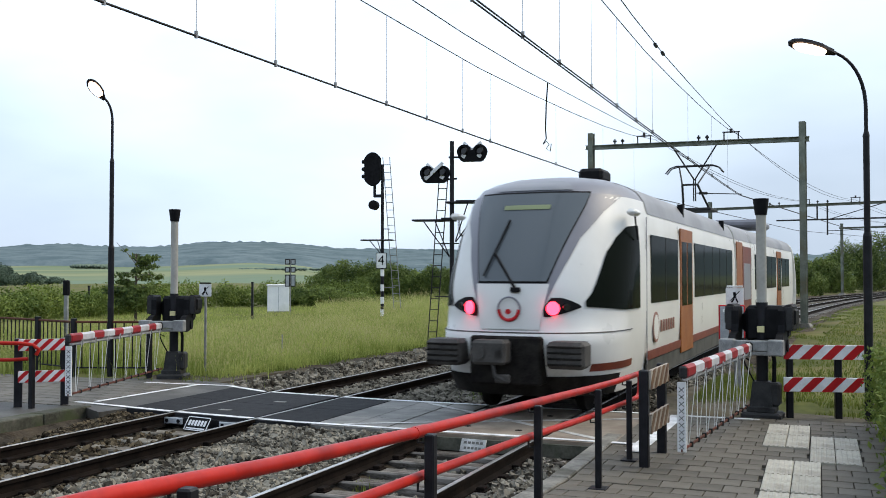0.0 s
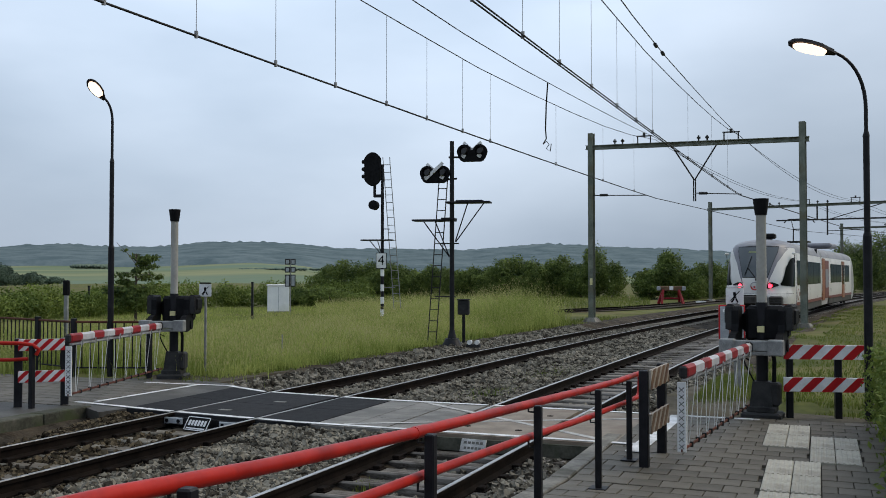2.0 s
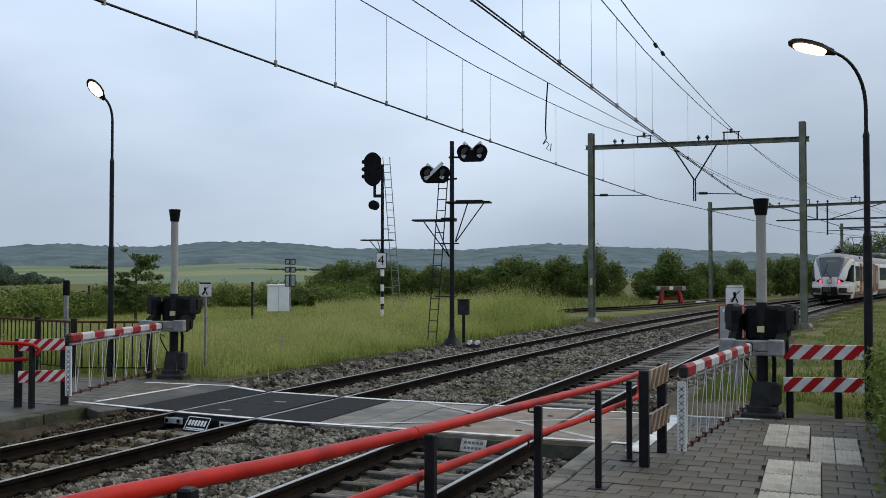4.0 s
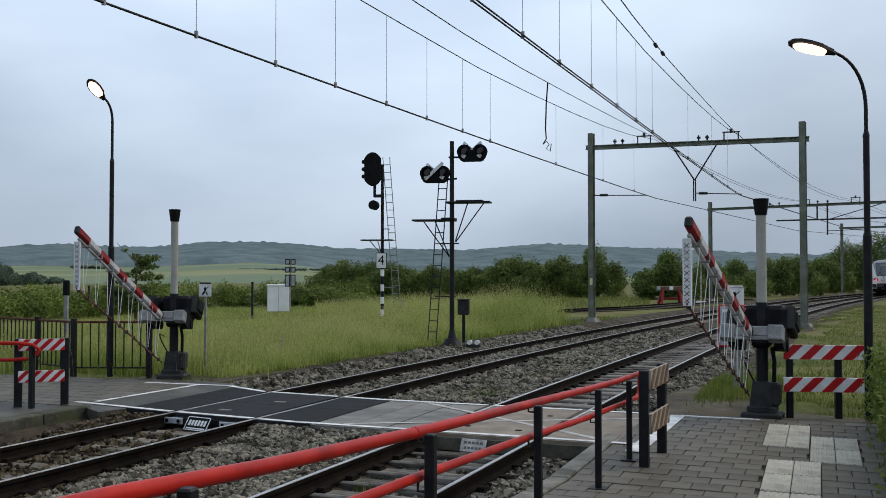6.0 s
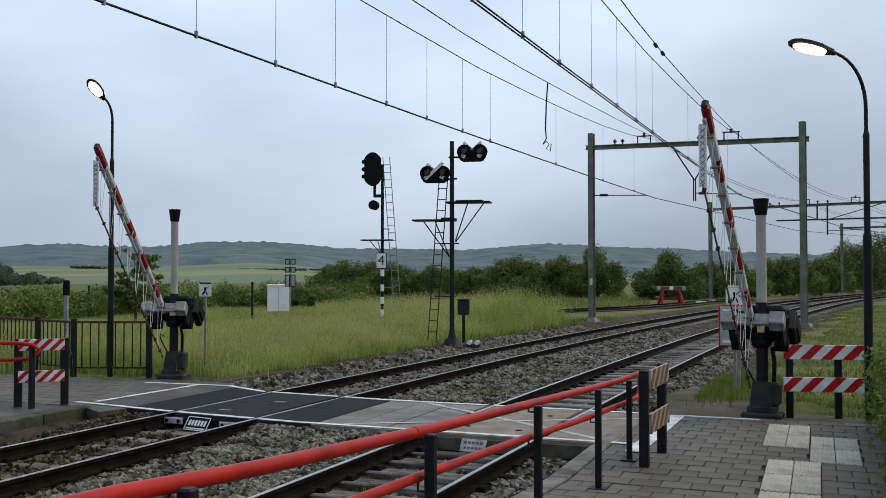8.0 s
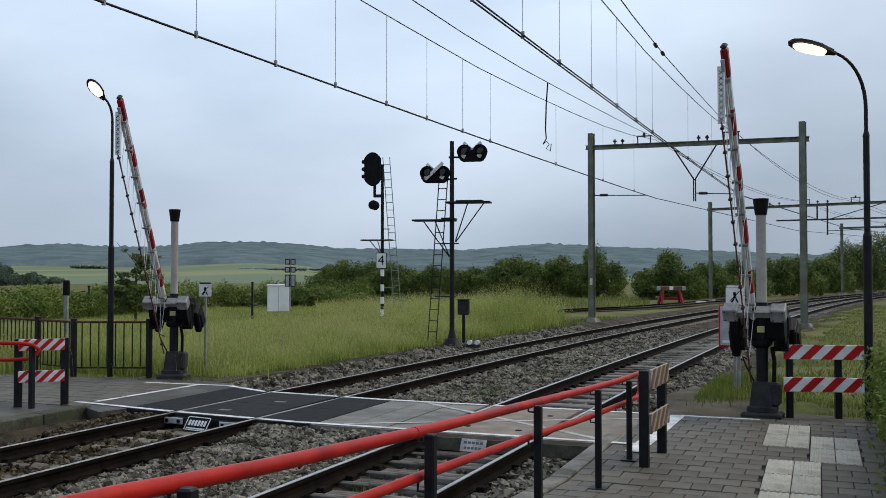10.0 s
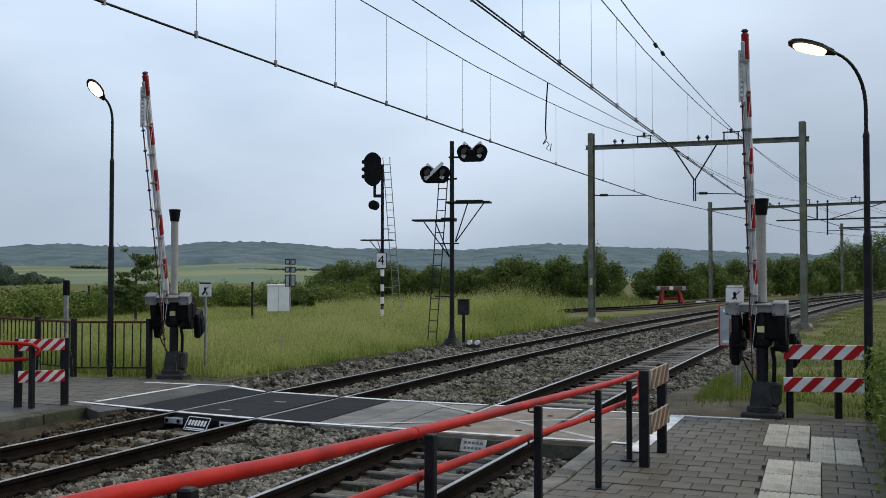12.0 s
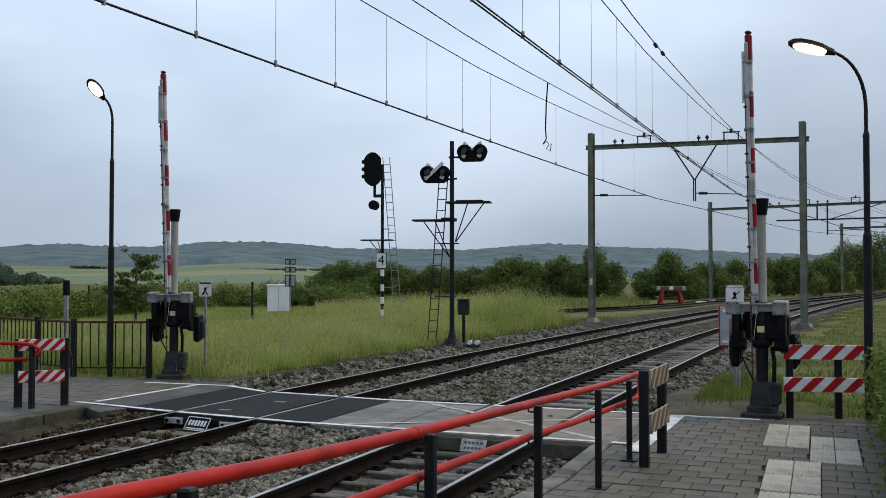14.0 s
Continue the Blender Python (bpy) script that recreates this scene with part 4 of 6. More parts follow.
def signal_head(name, parent, cx, cz, front):
    """A two-lamp head with a flat foot; white crossed boards mark it out of use, one of them before the head if front."""
    disc = lambda x: [(x + 0.22 * math.cos(2 * math.pi * i / 20), 0.03 + 0.22 * math.sin(2 * math.pi * i / 20)) for i in range(20)]
    m = pose(cx, 0, cz, 90)
    body = Shape().prism([(-0.42, -0.12), (-0.34, -0.24), (-0.26, -0.27), (0.26, -0.27), (0.34, -0.24), (0.42, -0.12), (0.2, 0.0), (0.04, 0.08), (-0.2, 0.0)], -0.05, 0.08, m)
    h = part(name, body, "black_plastic", parent, "black signal head with white cross boards")
    for x in (-0.24, 0.24):
        part("target_disc", Shape().prism(disc(x), -0.045, 0.06, m), "black_plastic", h)
        part("hood", Shape().cyl((cx + x, -0.26, cz + 0.05), (cx + x, -0.05, cz + 0.05), 0.11, 0.12, 16, False), "black_plastic", h)
        part("lens", Shape().cyl((cx + x, -0.11, cz + 0.05), (cx + x, -0.09, cz + 0.05), 0.1, n=16), "lens_dark", h)
        # white strip added as the glint at the foot of the lamp glass
        part("lens_glint", Shape().box((0, 0, 0), (0.13, 0.02, 0.12), 0.01, pose(cx + x - 0.01, -0.09, cz - 0.1, 0, 35)), "white_paint", h, "white strip painted as a glint below the lamp")
    for s in (-1, 1):
        y = -0.12 if front and s < 0 else 0.09 + 0.012 * s
        part("cross_board", Shape().box((0, 0, 0), (0.74, 0.02, 0.1), 0.004, pose(cx - 0.01, y, cz + 0.08, 0, s * 42)), "white_paint", h, "white cross board")
    return h


def build_signal_mast():
    t = thing("signal_mast", pose(-10.28, 26.99, -0.1, 0, 0, 10), "tall black signal mast with two disused crossed-out heads", "railway signal")
    part("mast", Shape().cyl((0, 0, 0), (0, 0, 6.18), 0.075, 0.065, 12), "black_paint", t)
    part("base_casting", Shape().cyl((0, 0, 0), (0, 0, 0.25), 0.32, 0.2, 10).cyl((0, 0, 0.2), (0, 0, 0.5), 0.15, 0.078, 12), "black_paint", t)
    signal_head("upper_head", t, 0.62, 5.82, False)
    signal_head("lower_head", t, -0.52, 5.2, True)
    part("head_bracket", Shape().cyl((-0.6, 0, 5.0), (0.15, 0, 5.05), 0.03, n=8).cyl((-0.1, 0, 5.7), (0.7, 0, 5.68), 0.03, n=8), "black_paint", t)
    pf = Shape().box((0.5, 0.05, 4.33), (1.35, 0.5, 0.05), 0.01).box((0.55, 0.05, 4.37), (0.8, 0.5, 0.04), 0.01)
    pf.cyl((0.1, 0, 3.15), (0.5, -0.1, 4.3), 0.02, n=6).cyl((0.12, 0, 3.15), (0.95, 0.1, 4.3), 0.02, n=6)
    part("upper_platform", pf, "black_paint", t)
    pf = Shape().box((-0.55, 0.05, 3.8), (1.3, 0.5, 0.05), 0.01).box((-0.1, 0.05, 3.82), (0.4, 0.5, 0.1), 0.01)
    pf.cyl((-0.08, 0, 2.7), (-0.5, -0.1, 3.78), 0.02, n=6).cyl((-0.08, 0, 2.7), (-0.9, 0.1, 3.78), 0.02, n=6)
    part("lower_platform", pf, "black_paint", t)
    s = ladder(Shape(), (-0.64, 0.1, 0.1), (-0.28, 0.1, 5.1), 0.26, (1, 0, 0), 0.33)
    s.cyl((-0.4, 0.1, 3.1), (0.2, 0.05, 3.1), 0.02, n=6).cyl((-0.55, 0.1, 1.5), (0.1, 0.05, 1.5), 0.02, n=6)
    part("ladder", s, "dark_steel", t)
    return t


build_signal_mast()


def build_main_signal():
    t = thing("main_signal", pose(-16.45, 35.0, -0.1, 0, 0, 12), "three-aspect signal on a banded mast with a speed board", "railway signal")
    part("mast", Shape().cyl((0.12, 0, 0), (0.12, 0, 6.6), 0.07, 0.06, 10), "black_paint", t)
    for i, z in enumerate((0.5, 1.0, 1.5, 2.1)):
        part("white_band", Shape().cyl((0.12, 0, z), (0.12, 0, z + 0.27), 0.074, n=10), "white_paint", t)
    oval = [(0.36 * math.cos(a), 0.68 * math.sin(a) * (1.0 if abs(math.sin(a)) < 0.9 else 1.0)) for a in [2 * math.pi * i / 28 for i in range(28)]]
    oval = [(max(-0.34, min(0.34, x * 1.2)), z) for x, z in oval]
    h = part("signal_head", Shape().prism(oval, 0.0, 0.1, pose(-0.25, -0.1, 6.4, 90)), "black_plastic", t, "black oval signal head")
    for z in (6.18, 6.47, 6.77):
        hood = part("hood", Shape().cyl((-0.36, 0.0, z), (-0.76, 0.32, z - 0.02), 0.085, 0.085, 14, False), "black_plastic", h)
        part("lens", Shape().cyl((-0.4, 0.02, z), (-0.42, 0.04, z), 0.08, n=14), "lens_dark", hood)
    part("bracket", Shape().cyl((-0.2, 0, 5.3), (-0.2, 0, 5.8), 0.06, n=8).box((-0.05, 0, 5.33), (0.4, 0.1, 0.12), 0.02), "black_paint", t)
    part("marker_lamp", Shape().cyl((-0.2, -0.3, 4.95), (-0.2, 0.05, 4.95), 0.19, n=16), "black_plastic", t)
    pf = Shape().box((-0.1, 0.05, 3.55), (1.3, 0.45, 0.05), 0.01).cyl((0.1, 0, 2.95), (-0.4, 0, 3.53), 0.02, n=6).cyl((0.1, 0, 2.95), (-0.1, 0.1, 3.53), 0.02, n=6)
    part("platform", pf, "dark_steel", t)
    s = ladder(Shape(), (0.72, 0.1, 0.8), (0.25, 0.1, 6.9), 0.28, (1, 0, 0), 0.3)
    s.cyl((0.12, 0, 1.65), (0.62, 0.1, 1.65), 0.02, n=6).cyl((0.12, 0, 4.0), (0.4, 0.1, 4.0), 0.02, n=6)
    part("ladder", s, "galv", t)
    b = part("speed_board", Shape().box((0.1, -0.1, 2.72), (0.4, 0.03, 0.6), 0.01), "white_paint", t, "white board with a black numeral")
    part("board_border", Shape().box((0.1, -0.095, 2.72), (0.44, 0.03, 0.64), 0.01), "black_plastic", b)
    four = bpy.data.curves.new("numeral", "FONT")
    four.body, four.size, four.extrude, four.align_x, four.align_y = "4", 0.55, 0.004, "CENTER", "CENTER"
    four.materials.append(M["black_plastic"])
    ob = new("numeral", four)
    ob.parent = b
    ob.matrix_basis = pose(0.1, -0.122, 2.72, 90)
    return t


build_main_signal()


# ---- overhead line ----
def build_gantry(left, right, post_l, post_r, beam_l, beam_r, hangers, label, foot=0.0):
    t = thing("catenary_gantry", (0, 0, 0), label, "catenary gantry", "catenary gantries")
    (x0, y0), (x1, y1) = left, right
    ang = math.atan2(y1 - y0, x1 - x0)
    for (x, y), h in ((left, post_l), (right, post_r)):
        m = pose(x, y, 0, 0, 0, math.degrees(ang))
        s = Shape().box((0, -0.11, h / 2), (0.24, 0.022, h), 0, m).box((0, 0.11, h / 2), (0.24, 0.022, h), 0, m).box((0, 0, h / 2), (0.02, 0.2, h), 0, m)
        post = part("post", s, "mast_green", t)
        part("footing", Shape().add([(-0.5, -0.45, -0.3), (0.5, -0.45, -0.3), (0.5, 0.45, -0.3), (-0.5, 0.45, -0.3), (-0.2, -0.2, foot + 0.12), (0.2, -0.2, foot + 0.12), (0.2, 0.2, foot + 0.12), (-0.2, 0.2, foot + 0.12)],
                               [(0, 1, 5, 4), (1, 2, 6, 5), (2, 3, 7, 6), (3, 0, 4, 7), (4, 5, 6, 7)], False, m), "kerb", t)
    a, b = Vector((x0, y0, beam_l)), Vector((x1, y1, beam_r))
    d = (b - a).normalized()
    side = Vector((-d.y, d.x, 0))
    m = Matrix.Translation((a + b) / 2) @ (b - a).to_track_quat("X", "Z").to_matrix().to_4x4()
    ln = (b - a).length + 0.5
    s = Shape().box((0, 0, 0.085), (ln, 0.2, 0.03), 0, m).box((0, 0, -0.085), (ln, 0.2, 0.03), 0, m).box((0, 0, 0), (ln, 0.03, 0.15), 0, m)
    part("beam", s, "mast_green", t)
    for k in hangers:
        p = a + (b - a) * k
        s = Shape().cyl(p + d * -0.3 + Vector((0, 0, 0.1)), p + d * -0.3 + Vector((0, 0, 0.42)), 0.03, n=6).cyl(p + d * 0.3 + Vector((0, 0, 0.1)), p + d * 0.3 + Vector((0, 0, 0.42)), 0.03, n=6)
        s.cyl(p + d * -0.36 + Vector((0, 0, 0.42)), p + d * 0.36 + Vector((0, 0, 0.42)), 0.03, n=6)
        s.cyl(p + Vector((0, 0, 0.38)), p + Vector((0, 0, 0.56)), 0.06, n=8)
        part("wire_saddle", s, "dark_steel", t)
    for k in [h + e for h in hangers for e in (-0.15, -0.11)]:
        p = a + (b - a) * max(0.02, k)
        part("insulator", Shape().cyl(p + Vector((0, 0, 0.1)), p + Vector((0, 0, 0.34)), 0.035, n=8).cyl(p + Vector((0, 0, 0.2)), p + Vector((0, 0, 0.28)), 0.08, n=8), "dark_steel", t)
    return t, a, b


G1, GA, GB = build_gantry((-9.62, 43.1), (-0.57, 41.0), 8.5, 8.2, 7.85, 7.5, (0.275, 0.69), "weathered green steel gantry carrying the overhead wires")
s_ = Shape()
hang = Vector((-4.93, 42.1, 5.25))
for sx in (-1, 1):
    s_.cyl(Vector((-4.93 + sx * 0.93, 42.1, 7.6)), Vector((-4.93, 42.1, 6.1)), 0.035, n=6)
s_.cyl((-4.97, 42.1, 6.15), (-4.97, 42.1, 5.2), 0.03, n=6).cyl((-4.89, 42.1, 6.15), (-4.89, 42.1, 5.2), 0.03, n=6)
part("drop_bracket", s_, "dark_steel", G1)
part("steady_arm", Shape().cyl((-9.5, 43.0, 5.66), (-7.0, 42.6, 5.56), 0.02, n=6).cyl((-9.2, 43.0, 5.66), (-8.85, 42.9, 5.65), 0.06, n=8), "dark_steel", G1)
part("steady_arm", Shape().cyl((-4.9, 42.1, 5.55), (-3.0, 42.1, 5.45), 0.02, n=6).cyl((-4.75, 42.1, 5.54), (-4.4, 42.1, 5.53), 0.06, n=8), "dark_steel", G1)
part("yellow_mark", Shape().box((-9.62, 42.95, 1.75), (0.12, 0.02, 0.3), 0.003), "yellow", G1, "yellow marking plate")
G2, _, _ = build_gantry((-8.1, 79.5), (9.0, 73.0), 7.9, 7.9, 7.3, 7.2, (0.42, 0.62), "weathered green steel gantry farther along the curve")
part("lower_beam", Shape().cyl((-3.0, 77.6, 6.2), (5.2, 74.4, 6.1), 0.06, n=6), "dark_steel", G2)
s_ = Shape()
for x, y, z in ((0.6, 76.2, 5.0), (-0.1, 76.4, 6.1), (4.8, 74.6, 6.1)):
    s_.cyl((x, y, 7.2), (x, y, z), 0.06, n=6)
s_.cyl((0.6, 76.2, 5.3), (3.0, 75.3, 5.35), 0.025, n=6).cyl((0.9, 76.0, 6.2), (4.4, 74.8, 7.2), 0.03, n=6)
part("drop_bracket", s_, "dark_steel", G2)
G3, _, _ = build_gantry((2.3, 112.0), (19.0, 106.0), 7.6, 7.6, 7.1, 7.1, (0.4,), "weathered green steel gantry at the bend")


def wire_thing(label, pts, r, material="wire", name="overhead_wire"):
    return single(name, Shape().tube(pts, r, 5), material, label, "overhead wire", "overhead wires")


def contact_a(y):
    return (-8.43 + 0.0245 * y + 0.00042 * max(0.0, y) ** 2, y, 5.4)


def contact_b(y):
    return (-4.08 + 0.0155 * y + 0.00019 * max(0.0, y) ** 2, y, 5.4)


def beyond(p, q, n=6, sag=0.25):
    p, q = Vector(p), Vector(q)
    return [p + (q - p) * i / n - Vector((0, 0, sag * 4 * (i / n) * (1 - i / n))) for i in range(1, n + 1)]


AT_A, AT_B = (-6.65, 42.6, 5.42), (-3.05, 42.1, 5.4)
N_A, N_B = (-1.55, 77.0, 5.4), (2.0, 75.5, 5.4)
END_A, END_B = (10.5, 109, 5.4), (13.5, 108, 5.4)
wire_thing("dark overhead contact wire above the far track", [contact_a(y) for y in (-20, 0, 8, 14, 20, 26, 32, 37)] + [AT_A] + beyond(AT_A, N_A, 4, 0) + beyond(N_A, END_A, 3, 0), 0.017)
for dx in (-0.03, 0.03):
    wire_thing("double dark contact wire above the near track", [(x + dx, y, z) for x, y, z in [contact_b(y) for y in (-20, 0, 8, 14, 20, 26, 32, 37)] + [AT_B] + [tuple(p) for p in beyond(AT_B, N_B, 4, 0) + beyond(N_B, END_B, 3, 0)]], 0.013)


def sling(y, heights):
    """The height of a messenger wire that sags between its masts."""
    return float(np.interp(y, [h[0] for h in heights], [h[1] for h in heights]))


HIGH_A = ((-15, 8.1), (-4, 7.55), (6, 7.28), (12, 7.23), (16, 7.2), (19, 7.13), (22.7, 7.09), (28.3, 7.19), (33.6, 7.35), (40.4, 7.73), (42.4, 7.98))
HIGH_B = ((-15, 8.1), (-4, 7.55), (6, 7.3), (12, 7.24), (17.7, 7.2), (20.8, 7.13), (22.8, 7.16), (28.3, 7.26), (33.5, 7.43), (40.2, 7.75), (42.4, 7.95))
HIGH_F = ((-15, 7.9), (-4, 7.3), (6, 6.98), (12, 6.87), (15.3, 6.86), (20, 6.92), (24.3, 7.1), (33, 7.51), (40.8, 7.94), (42.4, 8.05))
ys_ = [-15, -5, 4, 10, 14, 18, 22, 26, 30, 34, 38, 42.4]
MA = lambda y: (contact_a(y)[0], y, sling(y, HIGH_A))
MB = lambda y: (contact_b(y)[0], y, sling(y, HIGH_B))
FA = lambda y: (-6.6, y, sling(y, HIGH_F))
FB = lambda y: (-3.2, y, sling(y, HIGH_F))
for label, fn, nxt in (("messenger wire above the far track", MA, (-1.3, 77, 7.6)), ("feeder wire beside the far track", FA, (-0.9, 77, 7.6)),
                       ("messenger wire above the near track", MB, (2.0, 75.3, 7.45)), ("feeder wire beside the near track", FB, (2.5, 75.2, 7.45))):
    p_end = fn(42.4)
    wire_thing("thin dark " + label, [fn(y) for y in ys_] + beyond(p_end, nxt, 8, 0.6) + beyond(nxt, (nxt[0] + 12, 108, 7.5), 5, 0.9), 0.011)
for y in (9.4, 11.2, 13.2, 15.1, 17.1, 19.0, 21.0, 22.8, 28.3, 33.8, 38.5):
    a_, b_ = MA(y), contact_a(y)
    single("dropper", Shape().cyl(a_, b_, 0.005, n=4).cyl((b_[0], b_[1], b_[2] - 0.03), (b_[0], b_[1], b_[2] + 0.07), 0.028, n=6), "wire_light", "thin dropper wire clipped to the contact wire", "dropper wire", "droppers")
for y in (9.0, 10.9, 12.9, 14.8, 16.9, 19.0, 20.9, 22.8, 28.3, 33.5, 38):
    a_, b_ = MB(y), contact_b(y)
    single("dropper", Shape().cyl(a_, b_, 0.005, n=4).cyl((b_[0], b_[1], b_[2] - 0.03), (b_[0], b_[1], b_[2] + 0.07), 0.03, n=6), "wire_light", "thin dropper wire clipped to the contact wire", "dropper wire", "droppers")
s_ = Shape().tube([(-6.6, 24.4, 7.08), (-6.75, 24.8, 6.6), (-6.88, 25.2, 6.0), (-6.86, 25.2, 5.75), (-6.95, 25.2, 5.6)], 0.02, 6)
s_.tube([(-6.95, 25.2, 5.6), (-6.85, 25.2, 5.68), (-6.78, 25.2, 5.58), (-6.86, 25.2, 5.48), (-6.75, 25.2, 5.4), (-6.72, 25.2, 5.6)], 0.012, 6)
single("jumper_cable", s_, "wire", "dark jumper cable looped between the overhead wires", "cable")
for y in (20.6, 21.6):
    p = FB(y)
    single("wire_clamp", Shape().cyl((p[0], p[1] - 0.1, p[2]), (p[0], p[1] + 0.1, p[2]), 0.04, n=8), "dark_steel", "dark clamp on the feeder wire", "wire clamp", "wire clamps")


# ---- the train ----
ZL = [0.32, 0.55, 0.8, 1.05, 1.22, 1.26, 1.5, 1.75, 1.95, 2.2, 2.5, 2.8, 3.05, 3.26, 3.41, 3.51, 3.59, 3.64, 3.67, 3.68]
YN = [0.55, 0.4, 0.28, 0.2, 0.2, 0.3, 0.32, 0.36, 0.42, 0.56, 0.75, 0.96, 1.15, 1.32, 1.5, 1.78, 2.1, 2.5, 2.9, 3.3]
WD = [1.281, 1.338, 1.377, 1.396, 1.405, 1.405, 1.41, 1.41, 1.41, 1.41, 1.405, 1.391, 1.358, 1.3, 1.195, 1.032, 0.822, 0.554, 0.287, 0.019]
DP = [1.5, 1.6, 1.7, 1.75, 1.8, 1.75, 1.8, 1.85, 1.9, 1.9, 1.9, 1.85, 1.75, 1.6, 1.4, 1.2, 1.0, 0.8, 0.5, 0.3]


def nose(phi, z, off=0.0):
    """A point of the cab's skin: phi in degrees round the plan from the middle of the face (0) to the sides (+-90)."""
    y0, w, d = (float(np.interp(z, ZL, q)) for q in (YN, WD, DP))
    c, s = math.cos(radians(phi)), math.sin(radians(phi))
    x = w * math.copysign(abs(s) ** 0.72, s)
    y = y0 + d * (1 - abs(c) ** 0.8)
    v = Vector((x, y, z))
    if off:
        n = Vector((s, -c * 1.0, 0.35 if z > 1.9 else 0.0)).normalized()
        v += n * off
    return v


def nose_patch(edges, off, nz=8, nx=14):
    """A patch of the cab's skin between rows of (z, phi from, phi to), lying a little proud of it."""
    zs = np.linspace(edges[0][0], edges[-1][0], nz)
    rows = []
    for z in zs:
        a = float(np.interp(z, [e[0] for e in edges], [e[1] for e in edges]))
        b = float(np.interp(z, [e[0] for e in edges], [e[2] for e in edges]))
        rows.append([nose(a + (b - a) * i / nx, z, off) for i in range(nx + 1)])
    return Shape().grid(rows)


def side_box(y0, y1, z0, z1, side, off, thick=0.02):
    return Shape().box((side * (1.41 + off), (y0 + y1) / 2, (z0 + z1) / 2), (thick, y1 - y0, z1 - z0), 0.008)


def hull(t, y_from, y_to, cab_at=None):
    rows = []
    lv = list(zip(ZL, WD))
    s = Shape()
    ring = lambda y: [(w, y, z) for z, w in lv] + [(-w, y, z) for z, w in reversed(lv)]
    ys = [y_from, (y_from + y_to) / 2, y_to]
    s.grid([ring(y) for y in ys], True)
    for y, fl in ((y_from, False), (y_to, True)):
        k = ring(y)
        s.add(k, [tuple(reversed(range(len(k)))) if fl else tuple(range(len(k)))])
    return part("body_shell", s, "train_white", t)


def side_fittings(t, y0, y1, windows, doors):
    for side in (-1, 1):
        part("red_band", side_box(y0, y1, 0.66, 0.81, side, 0.002, 0.012), "train_red", t)
        part("grey_skirt", side_box(y0, y1, 0.33, 0.655, side, -0.03, 0.03), "skirt_grey", t)
        for a, b in windows:
            w = part("side_window", side_box(a, b, 1.58, 2.72, side, 0.002, 0.02), "side_glass", t, "dark tinted side window")
            n = max(1, round((b - a) / 1.4))
            for i in range(1, n):
                y = a + (b - a) * i / n
                part("window_bar", side_box(y - 0.025, y + 0.025, 1.58, 2.72, side, 0.006, 0.02), "black_plastic", w)
        for a, b in doors:
            d = part("door", side_box(a, b, 0.55, 2.95, side, 0.004, 0.03), "train_orange", t, "orange sliding door")
            for k in (0, 1):
                c0 = a + (b - a) * (0.08 + 0.46 * k)
                part("door_glass", side_box(c0, c0 + (b - a) * 0.38, 1.45, 2.7, side, 0.012, 0.03), "side_glass", d)
    for yy in np.arange(y0 + 1.2, y1 - 1, 0.9):
        part("underfloor_box", Shape().box((0, float(yy), 0.42), (2.3, 0.7, 0.42), 0.03), "train_under", t)


def roof_skin(t, y0, y1):
    """The grey roof panels, a little proud of the shell."""
    lv = [(z, w) for z, w in zip(ZL, WD) if z >= 3.04]
    ring = lambda y: [(w + 0.006, y, z + 0.008) for z, w in lv] + [(-w - 0.006, y, z + 0.008) for z, w in reversed(lv)]
    part("roof_skin", Shape().grid([ring(y0), ring(y1)], True), "train_roof", t, "light grey rounded roof")


